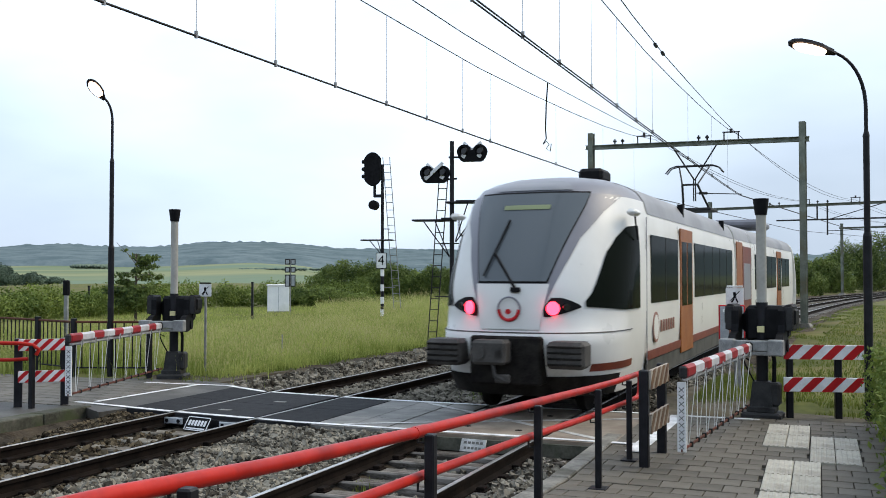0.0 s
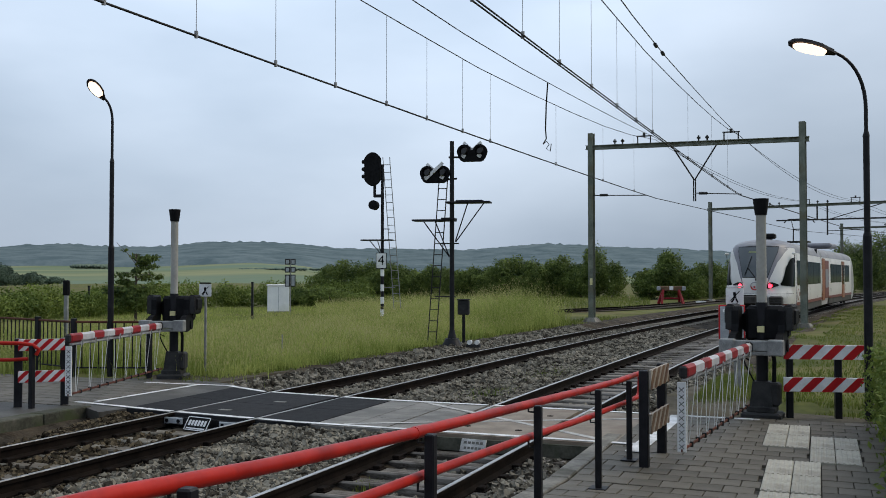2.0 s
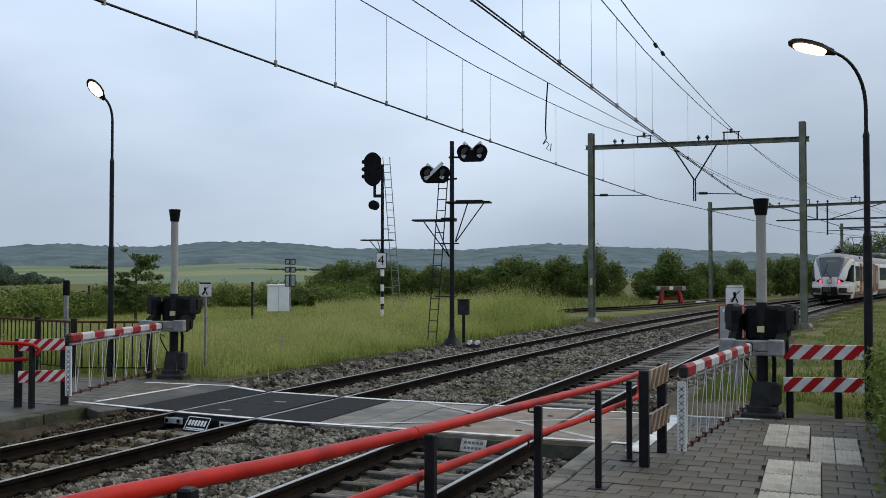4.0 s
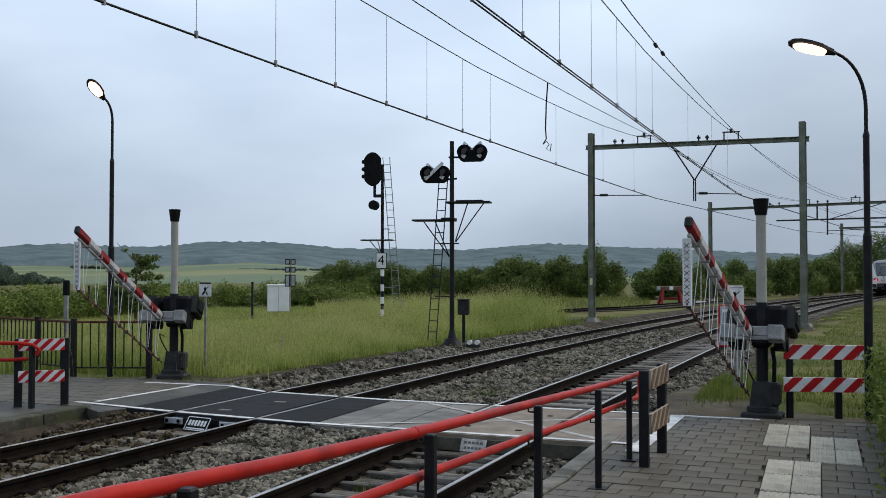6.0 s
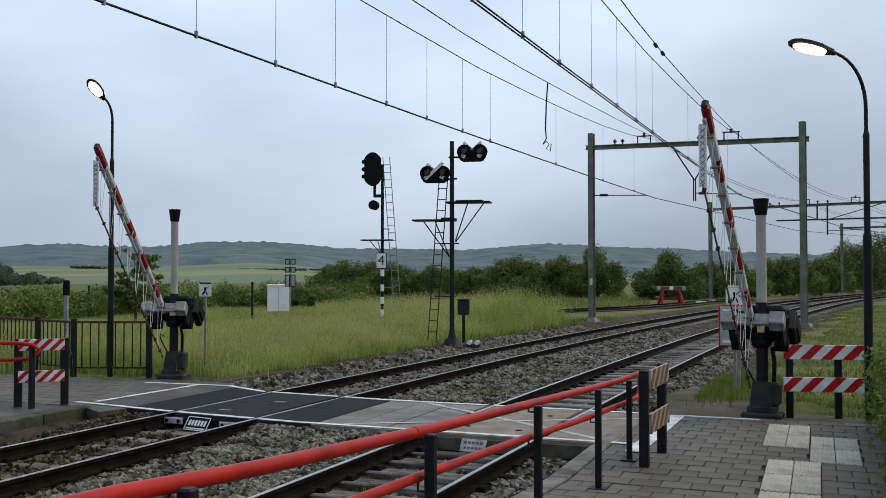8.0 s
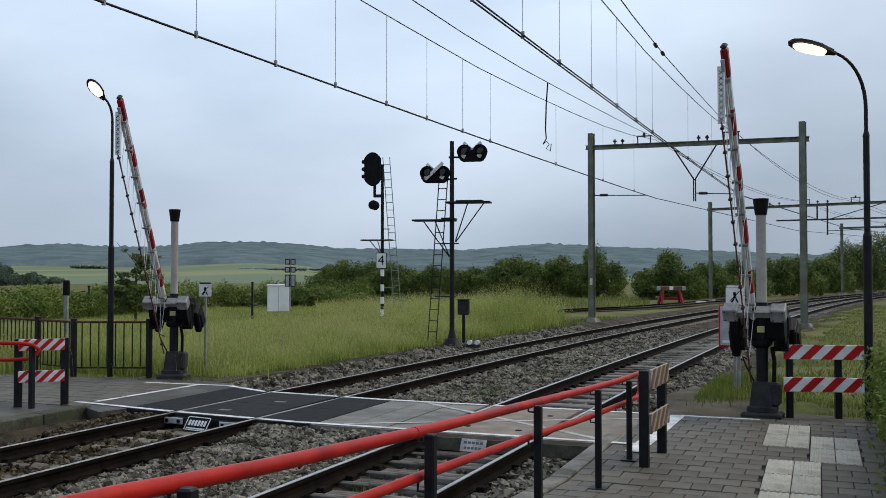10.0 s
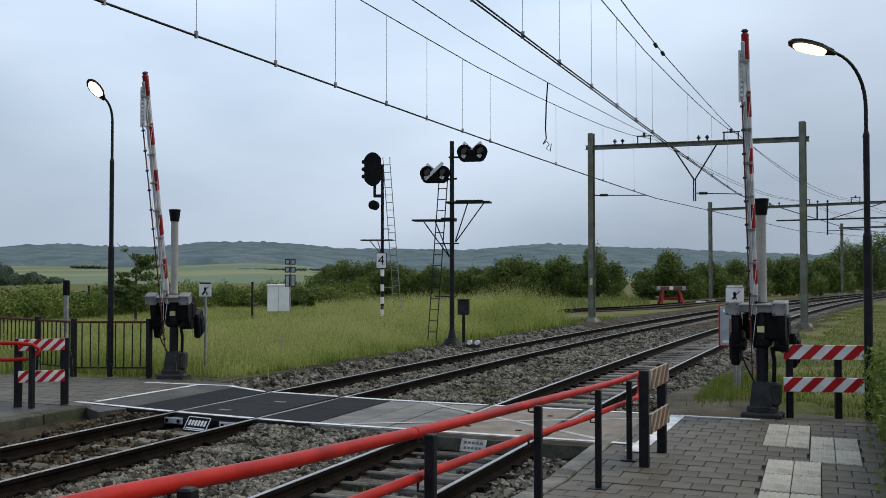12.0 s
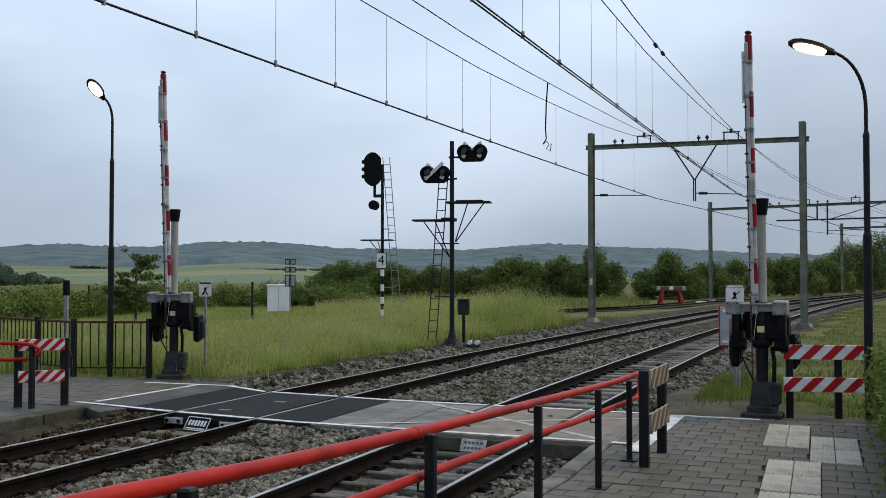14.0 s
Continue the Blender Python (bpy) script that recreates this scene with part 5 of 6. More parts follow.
def build_end_car():
    """The rear car: its cab end at y = 0, the rest along +y."""
    t = thing("train_end_car", (0, 0, 0), "white railcar end unit with grey cab mask and orange doors", "train car", "train cars")
    hull(t, 3.4, 15.3)
    rows = []
    for z in ZL:
        rows.append([nose(p, z) for p in range(-90, 91, 6)])
    full = []
    for z, row in zip(ZL, rows):
        w = float(np.interp(z, ZL, WD))
        full.append([Vector((-w, 3.41, z))] + row + [Vector((w, 3.41, z))])
    split = [i for i, z in enumerate(ZL) if z <= 3.3]
    cab = part("cab_shell", Shape().grid(full[:len(split)]), "train_white", t)
    part("cab_dome", Shape().grid(full[len(split) - 1:]), "train_grey", cab, "grey domed cab roof")
    part("face_mask", nose_patch([(1.46, -12, 12), (1.7, -15, 15), (1.95, -19, 19), (2.6, -30, 30), (3.05, -47, 47), (3.28, -66, 66)], 0.012, 14, 22), "train_grey", cab, "grey face mask round the windscreen")
    part("lower_face", nose_patch([(1.28, -11.5, 11.5), (1.5, -12.5, 12.5), (1.92, -15.5, 15.5)], 0.018), "train_white", cab)
    part("screen_seal", nose_patch([(1.925, -14.4, 14.4), (2.4, -19.6, 19.6), (2.8, -25.4, 25.4), (3.31, -35.5, 35.5)], 0.022), "black_plastic", cab, "dark rubber seal round the windscreen")
    w = part("windscreen", nose_patch([(1.95, -13.8, 13.8), (2.4, -18.8, 18.8), (2.8, -24.4, 24.4), (3.28, -34, 34)], 0.03), "screen", cab, "large raked dark windscreen")
    part("destination_display", nose_patch([(3.02, -9, 9), (3.09, -9, 9)], 0.04, 3, 10), "dest", w, "lit yellow destination display")
    part("wiper", Shape().tube([nose(1, 1.86, 0.06), nose(-7.5, 2.35, 0.06)], 0.022, 6).tube([nose(-11, 2.02, 0.06), nose(-7.5, 2.35, 0.065), nose(-4, 2.85, 0.06)], 0.016, 6).box(tuple(nose(1, 1.84, 0.05)), (0.14, 0.06, 0.07), 0.01), "black_plastic", w)
    part("roof_fairing", nose_patch([(3.34, -22, 22), (3.44, -20, 20), (3.5, -14, 14)], 0.02, 5, 10), "train_roof", cab)
    for s in (-1, 1):
        lo, hi = (18, 52) if s > 0 else (-52, -18)
        edges = [(1.46, s * 13.5, s * 16), (1.52, s * 13, s * 27), (1.6, s * 13.5, s * 37), (1.66, s * 15, s * 33), (1.73, s * 17, s * 23)]
        L = part("light_cluster", nose_patch(edges, 0.022, 7, 8), "black_plastic", cab, "black almond shaped light cluster")
        c = nose(s * 18.2, 1.58, 0.03)
        part("tail_light", Shape().cyl(c, c + Vector((s * 0.03, -0.035, 0)), 0.098, 0.09, 18), "tail_red", L, "lit red tail light")
        c = nose(s * 26, 1.6, 0.025)
        part("head_lamp", Shape().cyl(c, c + Vector((s * 0.02, -0.02, 0)), 0.06, 0.055, 14), "lens_dark", L)
        # the arched cab side window
        arch = [(0.68, 1.62), (0.8, 1.78), (1.0, 2.06), (1.25, 2.38), (1.55, 2.62), (1.9, 2.8), (2.42, 2.84)]
        g = []
        for i in range(19):
            yy = 0.68 + 1.74 * i / 18
            tz = max(1.64, float(np.interp(yy, [q[0] for q in arch], [q[1] for q in arch])))
            col = []
            for j in range(8):
                z = 1.6 - 0.06 * min(1.0, (yy - 0.68) / 0.8) + (tz - 1.56) * j / 7
                y0, d_ = (float(np.interp(z, ZL, q)) for q in (YN, DP))
                k = (yy - y0) / d_
                if k >= 1.0:
                    col.append((s * (float(np.interp(z, ZL, WD)) + 0.02), yy, z))
                else:
                    c_ = max(0.0, 1 - max(0.0, k)) ** (1 / 0.8)
                    col.append(tuple(nose(s * math.degrees(math.acos(min(1.0, c_))), z, 0.022)))
            g.append(col)
        part("cab_window", Shape().grid(g, True, None, s < 0), "side_glass", cab, "black arched cab side window")
        part("mirror_camera", Shape().box((s * 1.44, 1.9, 3.0), (0.16, 0.34, 0.1), 0.04), "train_white", cab)
        part("cable_arm", Shape().tube([(s * 1.45, 1.95, 2.95), (s * 1.46, 2.0, 2.75), (s * 1.44, 2.2, 2.6)], 0.015, 6), "black_plastic", cab)
        part("seam", side_box(3.0, 3.03, 0.6, 3.0, s, 0.0, 0.012), "train_grey", t)
        # anti-climber boxes at the corners
        bf = part("crash_buffer", Shape().box((s * 0.9, 0.2, 0.95), (0.54, 0.42, 0.37), 0.05), "buffer", t, "grey ribbed crash buffer")
        for k in range(4):
            part("rib", Shape().box((s * 0.9, -0.012, 0.83 + k * 0.08), (0.48, 0.04, 0.028), 0.008), "train_under", bf)
    part("seam_line", nose_patch([(1.228, -88, 88), (1.244, -88, 88)], 0.012, 2, 40), "buffer", cab, "thin dark seam round the nose")
    part("coupler_recess", Shape().box((0, 0.35, 0.85), (1.05, 0.5, 0.68), 0.03), "train_under", t)
    cp = Shape().box((-0.14, -0.05, 0.98), (0.5, 0.3, 0.34), 0.04).cyl((-0.28, -0.22, 0.98), (-0.28, 0.0, 0.98), 0.1, n=14).cyl((0.02, -0.2, 0.96), (0.02, 0.0, 0.96), 0.07, n=12)
    cp.tube([(-0.1, -0.1, 0.82), (-0.05, -0.16, 0.66), (0.08, -0.14, 0.6)], 0.03, 6).box((0.05, -0.12, 0.62), (0.22, 0.06, 0.12), 0.02)
    part("coupler", cp, "buffer", t, "grey automatic coupler")
    part("snow_plough", nose_patch([(0.32, -70, 70), (0.62, -75, 75)], 0.02, 3, 20), "train_under", t)
    ring = Shape()
    for i in range(28):
        a0, a1 = 2 * math.pi * i / 28, 2 * math.pi * (i + 1) / 28
        ring.cyl((0.165 * math.cos(a0), 0.285, 1.57 + 0.165 * math.sin(a0)), (0.165 * math.cos(a1), 0.285, 1.57 + 0.165 * math.sin(a1)), 0.014, n=5, caps=False)
    part("emblem_ring", ring, "train_grey", t, "grey and red round emblem")
    low = Shape()
    for i in range(14):
        a0, a1 = math.pi * (1 + i / 14), math.pi * (1 + (i + 1) / 14)
        low.cyl((0.15 * math.cos(a0), 0.275, 1.56 + 0.15 * math.sin(a0)), (0.15 * math.cos(a1), 0.275, 1.56 + 0.15 * math.sin(a1)), 0.026, n=5, caps=False)
    low.cyl((-0.01, 0.27, 1.53), (-0.01, 0.29, 1.53), 0.04, n=10)
    part("emblem_arc", low, "board_red", t)
    side_fittings(t, 3.05, 15.3, [(3.35, 5.95), (8.0, 14.6)], [(6.2, 7.65)])
    for s in (-1, 1):
        part("side_emblem", Shape().cyl((s * 1.41, 3.75, 1.17), (s * 1.422, 3.75, 1.17), 0.26, n=20), "train_print", t)
        part("side_emblem_core", Shape().cyl((s * 1.415, 3.75, 1.17), (s * 1.425, 3.75, 1.17), 0.21, n=20), "train_white", t)
        lt = Shape().box((0, 0, 0), (0.012, 0.11, 0.2), 0.003).mesh("side_name_bar", M["train_print"])
        pieces("side_name_bar", lt, t, [pose(s * 1.416, 4.25 + 0.24 * k, 1.17) for k in range(6)])
    # roof gear
    roof_skin(t, 3.3, 15.3)
    part("roof_horn", Shape().box((0.05, 5.0, 3.9), (0.46, 0.7, 0.24), 0.06).box((-0.05, 5.0, 3.75), (0.3, 0.6, 0.12), 0.02), "black_plastic", t)
    for y in (7.2, 13.6):
        for s in (-1, 1):
            part("roof_slot", Shape().box((s * 1.26, y, 3.3), (0.12, 0.14, 0.36), 0.004, None), "black_plastic", t)
    part("nose_red_band", nose_patch([(0.68, 44, 90), (0.79, 46, 90)], 0.012, 3, 10), "train_red", t)
    bogie(t, 2.6)
    return t


def bogie(t, y):
    b = part("bogie", Shape().box((0, y, 0.5), (2.1, 2.3, 0.22), 0.05).box((-0.98, y, 0.42), (0.12, 2.6, 0.25), 0.04).box((0.98, y, 0.42), (0.12, 2.6, 0.25), 0.04), "train_under", t)
    for dy in (-0.95, 0.95):
        for sx in (-0.75, 0.75):
            part("wheel", Shape().cyl((sx - 0.065, y + dy, 0.38), (sx + 0.065, y + dy, 0.38), 0.378, n=24), "train_under", b)


def build_power_module():
    t = thing("train_power_module", (0, 0, 0), "orange and white power module between the train's end cars", "train car", "train cars")
    hull(t, 0.0, 3.6)
    for side in (-1, 1):
        part("orange_panel", side_box(0.05, 1.3, 0.6, 3.0, side, 0.003, 0.02), "train_orange", t)
        part("print_panel", side_box(1.4, 3.4, 0.7, 2.9, side, 0.003, 0.02), "train_red", t, "panel with a faded brown print")
        part("grille", side_box(1.6, 3.2, 1.3, 2.4, side, 0.008, 0.02), "train_grey", t)
    roof_skin(t, 0.0, 3.6)
    pan = Shape()
    by, bz = 1.5, 4.0
    pan.box((0, by, bz), (1.2, 1.3, 0.08), 0.02)
    for s in (-1, 1):
        pan.cyl((s * 0.4, by + 0.5, bz), (s * 0.22, by - 0.7, bz + 0.72), 0.035, n=6)
        pan.cyl((s * 0.22, by - 0.7, bz + 0.72), (s * 0.45, by + 0.1, bz + 1.33), 0.025, n=6)
    pan.cyl((-0.25, by - 0.7, bz + 0.72), (0.25, by - 0.7, bz + 0.72), 0.03, n=6)
    for dy in (0.0, 0.25):
        pan.tube([(-0.85, by + dy, bz + 1.14), (-0.72, by + dy, bz + 1.3), (-0.54, by + dy, bz + 1.36), (0.54, by + dy, bz + 1.36), (0.72, by + dy, bz + 1.3), (0.85, by + dy, bz + 1.14)], 0.022, 6)
    part("pantograph", pan, "dark_steel", t, "raised dark pantograph")
    bogie(t, 1.8)
    return t


def build_lead_car():
    t = thing("train_lead_car", (0, 0, 0), "white railcar leading end unit with dark windows", "train car", "train cars")
    hull(t, 0.0, 13.0)
    side_fittings(t, 0.05, 12.9, [(0.7, 6.6), (8.6, 11.4)], [(6.9, 8.3)])
    rows = []
    for z in ZL:
        w = float(np.interp(z, ZL, WD))
        rows.append([Vector((-w, 13.0, z))] + [Vector((-p.x, 16.4 - p.y, p.z)) for p in [nose(q, z) for q in range(90, -91, -12)]][::-1] + [Vector((w, 13.0, z))])
    part("cab_shell", Shape().grid(rows, True, None, True), "train_white", t)
    roof_skin(t, 0.0, 13.0)
    part("roof_unit", Shape().box((0, 8.0, 4.02), (1.7, 3.4, 0.3), 0.1), "train_grey", t)
    bogie(t, 13.6)
    return t


END_CAR, POWER, LEAD_CAR = build_end_car(), build_power_module(), build_lead_car()
TRAIN_KEYS = [(0.0, 12.78), (0.5, 20.4), (1.0, 28.0), (1.5, 35.7), (2.0, 43.4), (2.5, 51.1), (3.0, 59.0), (3.5, 66.9), (4.0, 74.9), (4.5, 83.0), (5.0, 91.2), (5.5, 99.5),
              (6.0, 107.9), (6.5, 116.4), (7.0, 125.0), (7.5, 133.7), (8.0, 142.4), (9.0, 160.0), (10.0, 177.8), (11.0, 195.8), (12.0, 214.0), (13.0, 232.4), (14.0, 251.0)]


def on_track(y, length):
    """The pose of a car whose back end stands at y on the near track, turned along the curve."""
    x0, x1 = track_b(y), track_b(y + length)
    turn = math.atan2(x1 - x0, length)
    return pose(x0 - 0.06, y, 0, 0, 0, -math.degrees(turn))


def run_train():
    walk(END_CAR, [(t, on_track(y, 14.5)) for t, y in TRAIN_KEYS])
    walk(POWER, [(t, on_track(y + 15.5, 3.6)) for t, y in TRAIN_KEYS])
    walk(LEAD_CAR, [(t, on_track(y + 19.2, 15.0)) for t, y in TRAIN_KEYS])


# ---- far hills and fields ----
SKYLINE = [(-400, 440), (0, 437), (100, 431), (200, 436), (260, 437), (370, 429), (480, 428), (600, 439), (720, 441), (830, 442), (900, 436), (970, 430), (1080, 437), (1190, 440), (1300, 446), (1430, 450), (1800, 440), (2200, 444)]


def bearing(k, dist):
    """A point at a bearing across the view, at a distance along its axis."""
    a = radians(90 + YAW)
    fx, fy = math.cos(a), math.sin(a)
    s = (k - 784) / 1700 * dist
    return Vector((fx * dist + fy * s, fy * dist - fx * s, 0))


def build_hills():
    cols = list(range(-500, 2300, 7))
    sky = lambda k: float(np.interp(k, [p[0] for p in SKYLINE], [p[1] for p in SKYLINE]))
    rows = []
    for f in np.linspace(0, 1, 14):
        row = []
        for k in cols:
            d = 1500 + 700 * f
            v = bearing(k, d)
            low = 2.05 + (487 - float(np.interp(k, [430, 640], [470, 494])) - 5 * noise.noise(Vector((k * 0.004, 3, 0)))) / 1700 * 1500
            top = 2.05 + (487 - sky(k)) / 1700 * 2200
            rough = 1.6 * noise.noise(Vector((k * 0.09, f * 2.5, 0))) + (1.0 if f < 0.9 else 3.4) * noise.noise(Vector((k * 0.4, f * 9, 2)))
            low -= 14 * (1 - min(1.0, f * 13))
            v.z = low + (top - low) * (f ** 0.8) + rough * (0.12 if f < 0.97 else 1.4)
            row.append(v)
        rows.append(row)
    single("far_hills", Shape().grid(rows), "hill_wood", "wooded ridge of low hills, haze painted into its colour", "hills", kind="structure")
    rows = []
    for f in np.linspace(0, 1, 16):
        row = []
        for k in cols[::2]:
            d = 330 + 1190 * f
            v = bearing(k, d)
            v.z = -1.2 + f ** 1.2 * (3.4 + (487 - 468) / 1700 * 1520) * float(np.interp(k, [-500, 60, 250, 330, 450, 530, 600, 700], [0.75, 0.85, 0.8, 0.9, 1.08, 0.9, 0.45, 0.05])) + 1.2 * noise.noise(Vector((k * 0.006, f * 3, 5)))
            row.append(v)
        rows.append(row)
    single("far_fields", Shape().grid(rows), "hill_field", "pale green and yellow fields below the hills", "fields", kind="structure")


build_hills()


# ---- plants ----
def leaf_cloud(blobs, count, size, seed, upright=0.2):
    """Many small bent leaf clumps inside a set of ellipsoids, denser at their skins."""
    r = random.Random(seed)
    vs, fs = [], []
    weight = [b[3] * b[4] * b[5] for b in blobs]
    for _ in range(count):
        cx, cy, cz, rx, ry, rz = r.choices(blobs, weight)[0]
        while True:
            d = Vector((r.gauss(0, 1), r.gauss(0, 1), r.gauss(0, 1)))
            if d.length > 0.01:
                break
        d.normalize()
        k = (0.5 + 0.56 * r.random() ** 0.6 + (0.22 * r.random() if r.random() < 0.08 else 0)) * (1 + 0.42 * noise.noise(Vector((cx + d.x * 2.3, cy + d.y * 2.3, cz + d.z * 2.3))))
        p = Vector((cx + d.x * rx * k, cy + d.y * ry * k, cz + d.z * rz * k))
        if p.z < 0.05:
            p.z = 0.05 + 0.2 * r.random()
        n = (d + Vector((r.gauss(0, 0.6), r.gauss(0, 0.6), r.gauss(0, 0.6) + upright))).normalized()
        u = n.orthogonal().normalized()
        a = r.random() * 6.28
        u = (Matrix.Rotation(a, 3, n) @ u)
        w = n.cross(u)
        s = size * r.uniform(0.5, 1.35)
        o = len(vs)
        vs += [p - u * s * 0.6, p + w * s * 0.32 - n * s * 0.1, p + u * s * 0.7 - n * s * 0.15, p - w * s * 0.32 - n * s * 0.1]
        fs += [(o, o + 1, o + 2), (o, o + 2, o + 3)]
    s = Shape()
    s.v, s.f, s.s = [tuple(v) for v in vs], fs, [False] * len(fs)
    return s


def build_bush(base, blobs, leaves, size, seed, label, name="bush", mat="leaf", group="bushes along the line", stems=7):
    t = thing(name, base, label, "bush" if name == "bush" else "tree", group)
    r = random.Random(seed)
    s = Shape()
    for i in range(stems):
        b = blobs[i % len(blobs)]
        tip = (b[0] + r.uniform(-0.5, 0.5) * b[3], b[1] + r.uniform(-0.5, 0.5) * b[4], b[2] + r.uniform(0, 0.8) * b[5])
        root = (b[0] * 0.8 + r.uniform(-0.2, 0.2), b[1] * 0.8, -0.1)
        mid = tuple((root[j] + tip[j]) / 2 + r.uniform(-0.15, 0.15) for j in range(3))
        s.tube([root, mid, tip], 0.06, 6, None, 0.02)
    part("stem", s, "bark", t)
    part("crown", leaf_cloud(blobs, int(leaves * 1.7), size * 0.76, seed), mat, t)
    return t


def bush_at(k, dist, half, high, seed, leaves=3000, size=0.3, mat="leaf", label="dense dark green bush beside the railway", depth=2.0, name="bush"):
    base = bearing(k, dist)
    r = random.Random(seed)
    blobs = []
    n = max(3, int(half * 1.6))
    for i in range(n):
        f = -1 + 2 * i / (n - 1)
        h = high * (1 - 0.35 * abs(f) ** 2.2) * r.uniform(0.86, 1.05)
        blobs.append((f * half * 0.85, r.uniform(-0.5, 0.5) * depth * 0.5, h * 0.5, half / n * 1.9, depth * 0.7, h * 0.5))
        blobs.append((f * half * 0.8 + r.uniform(-0.4, 0.4), r.uniform(-0.3, 0.3), h * 0.8, half / n * 1.1, depth * 0.5, h * 0.24))
    return build_bush(pose(base.x, base.y, GROUND_Z, 0, 0, YAW), blobs, leaves, size, seed, label, name, mat)


bush_at(622, 98, 4.2, 3.7, 11, 11000, 0.22)
bush_at(700, 97, 4.0, 3.4, 12, 11000, 0.22)
bush_at(775, 96, 4.3, 3.05, 13, 11000, 0.22)
bush_at(850, 95, 4.1, 3.2, 14, 11000, 0.22)
bush_at(916, 94, 3.7, 3.75, 15, 12000, 0.22)
bush_at(985, 93, 3.9, 4.0, 31, 13000, 0.22)
bush_at(1052, 92, 2.1, 4.9, 32, 11000, 0.21)
bush_at(1184, 84, 2.15, 4.3, 16, 12000, 0.216)
bush_at(1250, 88, 2.6, 3.3, 33, 8000, 0.216)
bush_at(1300, 92, 2.4, 3.5, 17, 7200, 0.216)
bush_at(1385, 98, 3.6, 4.2, 18, 10800, 0.24)
bush_at(1450, 112, 3.4, 4.4, 19, 9600, 0.252)
bush_at(1510, 130, 4.4, 7.0, 20, 12000, 0.27, "leaf_tree", "tall leafy tree row beyond the bend", 3, "tree")
bush_at(1575, 132, 5.0, 8.6, 21, 12480, 0.27, "leaf_tree", "tall leafy tree row beyond the bend", 3, "tree")
bush_at(560, 64, 3.0, 1.5, 24, 6240, 0.18, label="low scrub at the edge of the meadow")
bush_at(4, 190, 2.6, 4.3, 25, 4080, 0.4, "far_tree", "distant dark tree clump in the fields, tinted for haze", 5, "tree")
bush_at(55, 205, 2.2, 3.1, 26, 2800, 0.36, "far_tree", "distant dark tree clump in the fields, tinted for haze", 4, "tree")
bush_at(96, 240, 1.6, 1.9, 27, 1600, 0.36, "far_tree", "distant dark tree clump in the fields, tinted for haze", 4, "tree")


def build_hedge_row(k0, k1, d0, d1, high, seed, label, leaves):
    a, b = bearing(k0, d0), bearing(k1, d1)
    n = int((b - a).length / 1.1)
    r = random.Random(seed)
    blobs = []
    for i in range(n + 1):
        p = a + (b - a) * i / n
        h = high * r.uniform(0.8, 1.15)
        blobs.append((p.x + r.uniform(-0.3, 0.3), p.y + r.uniform(-0.3, 0.3), h * 0.48, 0.95, 0.95, h * 0.52))
    t = thing("hedge_row", (0, 0, GROUND_Z), label, "hedge", "field hedges")
    s = Shape()
    for q in blobs[::2]:
        s.tube([(q[0], q[1], -0.1), (q[0] + 0.1, q[1], q[2])], 0.03, 5)
    part("stem", s, "bark", t)
    part("foliage", leaf_cloud(blobs, leaves * 4, 0.12, seed), "leaf_hedge", t)


build_hedge_row(-60, 300, 38, 58, 1.5, 31, "green hedgerow behind the far path", 6500)
build_hedge_row(300, 640, 60, 70, 1.6, 32, "overgrown green hedgerow along the meadow", 5500)


def build_small_tree():
    """A young tree with drooping feathery sprays."""
    base = bearing(240, 39)
    t = thing("young_tree", pose(base.x, base.y, GROUND_Z), "young feathery tree rising above the hedge", "tree")
    r = random.Random(5)
    tr = Shape().tube([(0, 0, 0), (0.05, 0, 1.2), (-0.05, 0.1, 2.3), (0.05, 0, 3.0)], 0.07, 7, None, 0.02)
    blobs = []
    for i in range(15):
        z = 1.2 + 1.75 * i / 15
        a = r.random() * 6.28
        L = r.uniform(0.5, 1.0) * (1.15 - 0.25 * i / 15)
        end = Vector((math.cos(a) * L, math.sin(a) * L, z + r.uniform(0.0, 0.35)))
        tr.tube([(0, 0, z - 0.1), tuple(end * 0.6 + Vector((0, 0, z * 0.4 + 0.12))), tuple(end)], 0.02, 5, None, 0.008)
        for f in (0.4, 0.65, 0.9, 1.08):
            blobs.append((end.x * f, end.y * f, z + (end.z - z) * f, 0.22, 0.22, 0.13))
    tr.tube([(0, 0, 2.6), (-0.4, -0.1, 3.1), (-0.8, -0.2, 3.45)], 0.018, 5, None, 0.006)
    blobs += [(-0.5, -0.1, 3.15, 0.2, 0.12, 0.1), (-0.75, -0.2, 3.4, 0.1, 0.1, 0.07), (0, 0, 1.2, 0.9, 0.7, 0.5)]
    part("trunk", tr, "bark", t)
    part("crown", leaf_cloud(blobs, 4200, 0.12, 6, 0.1), "leaf_tree", t)


build_small_tree()


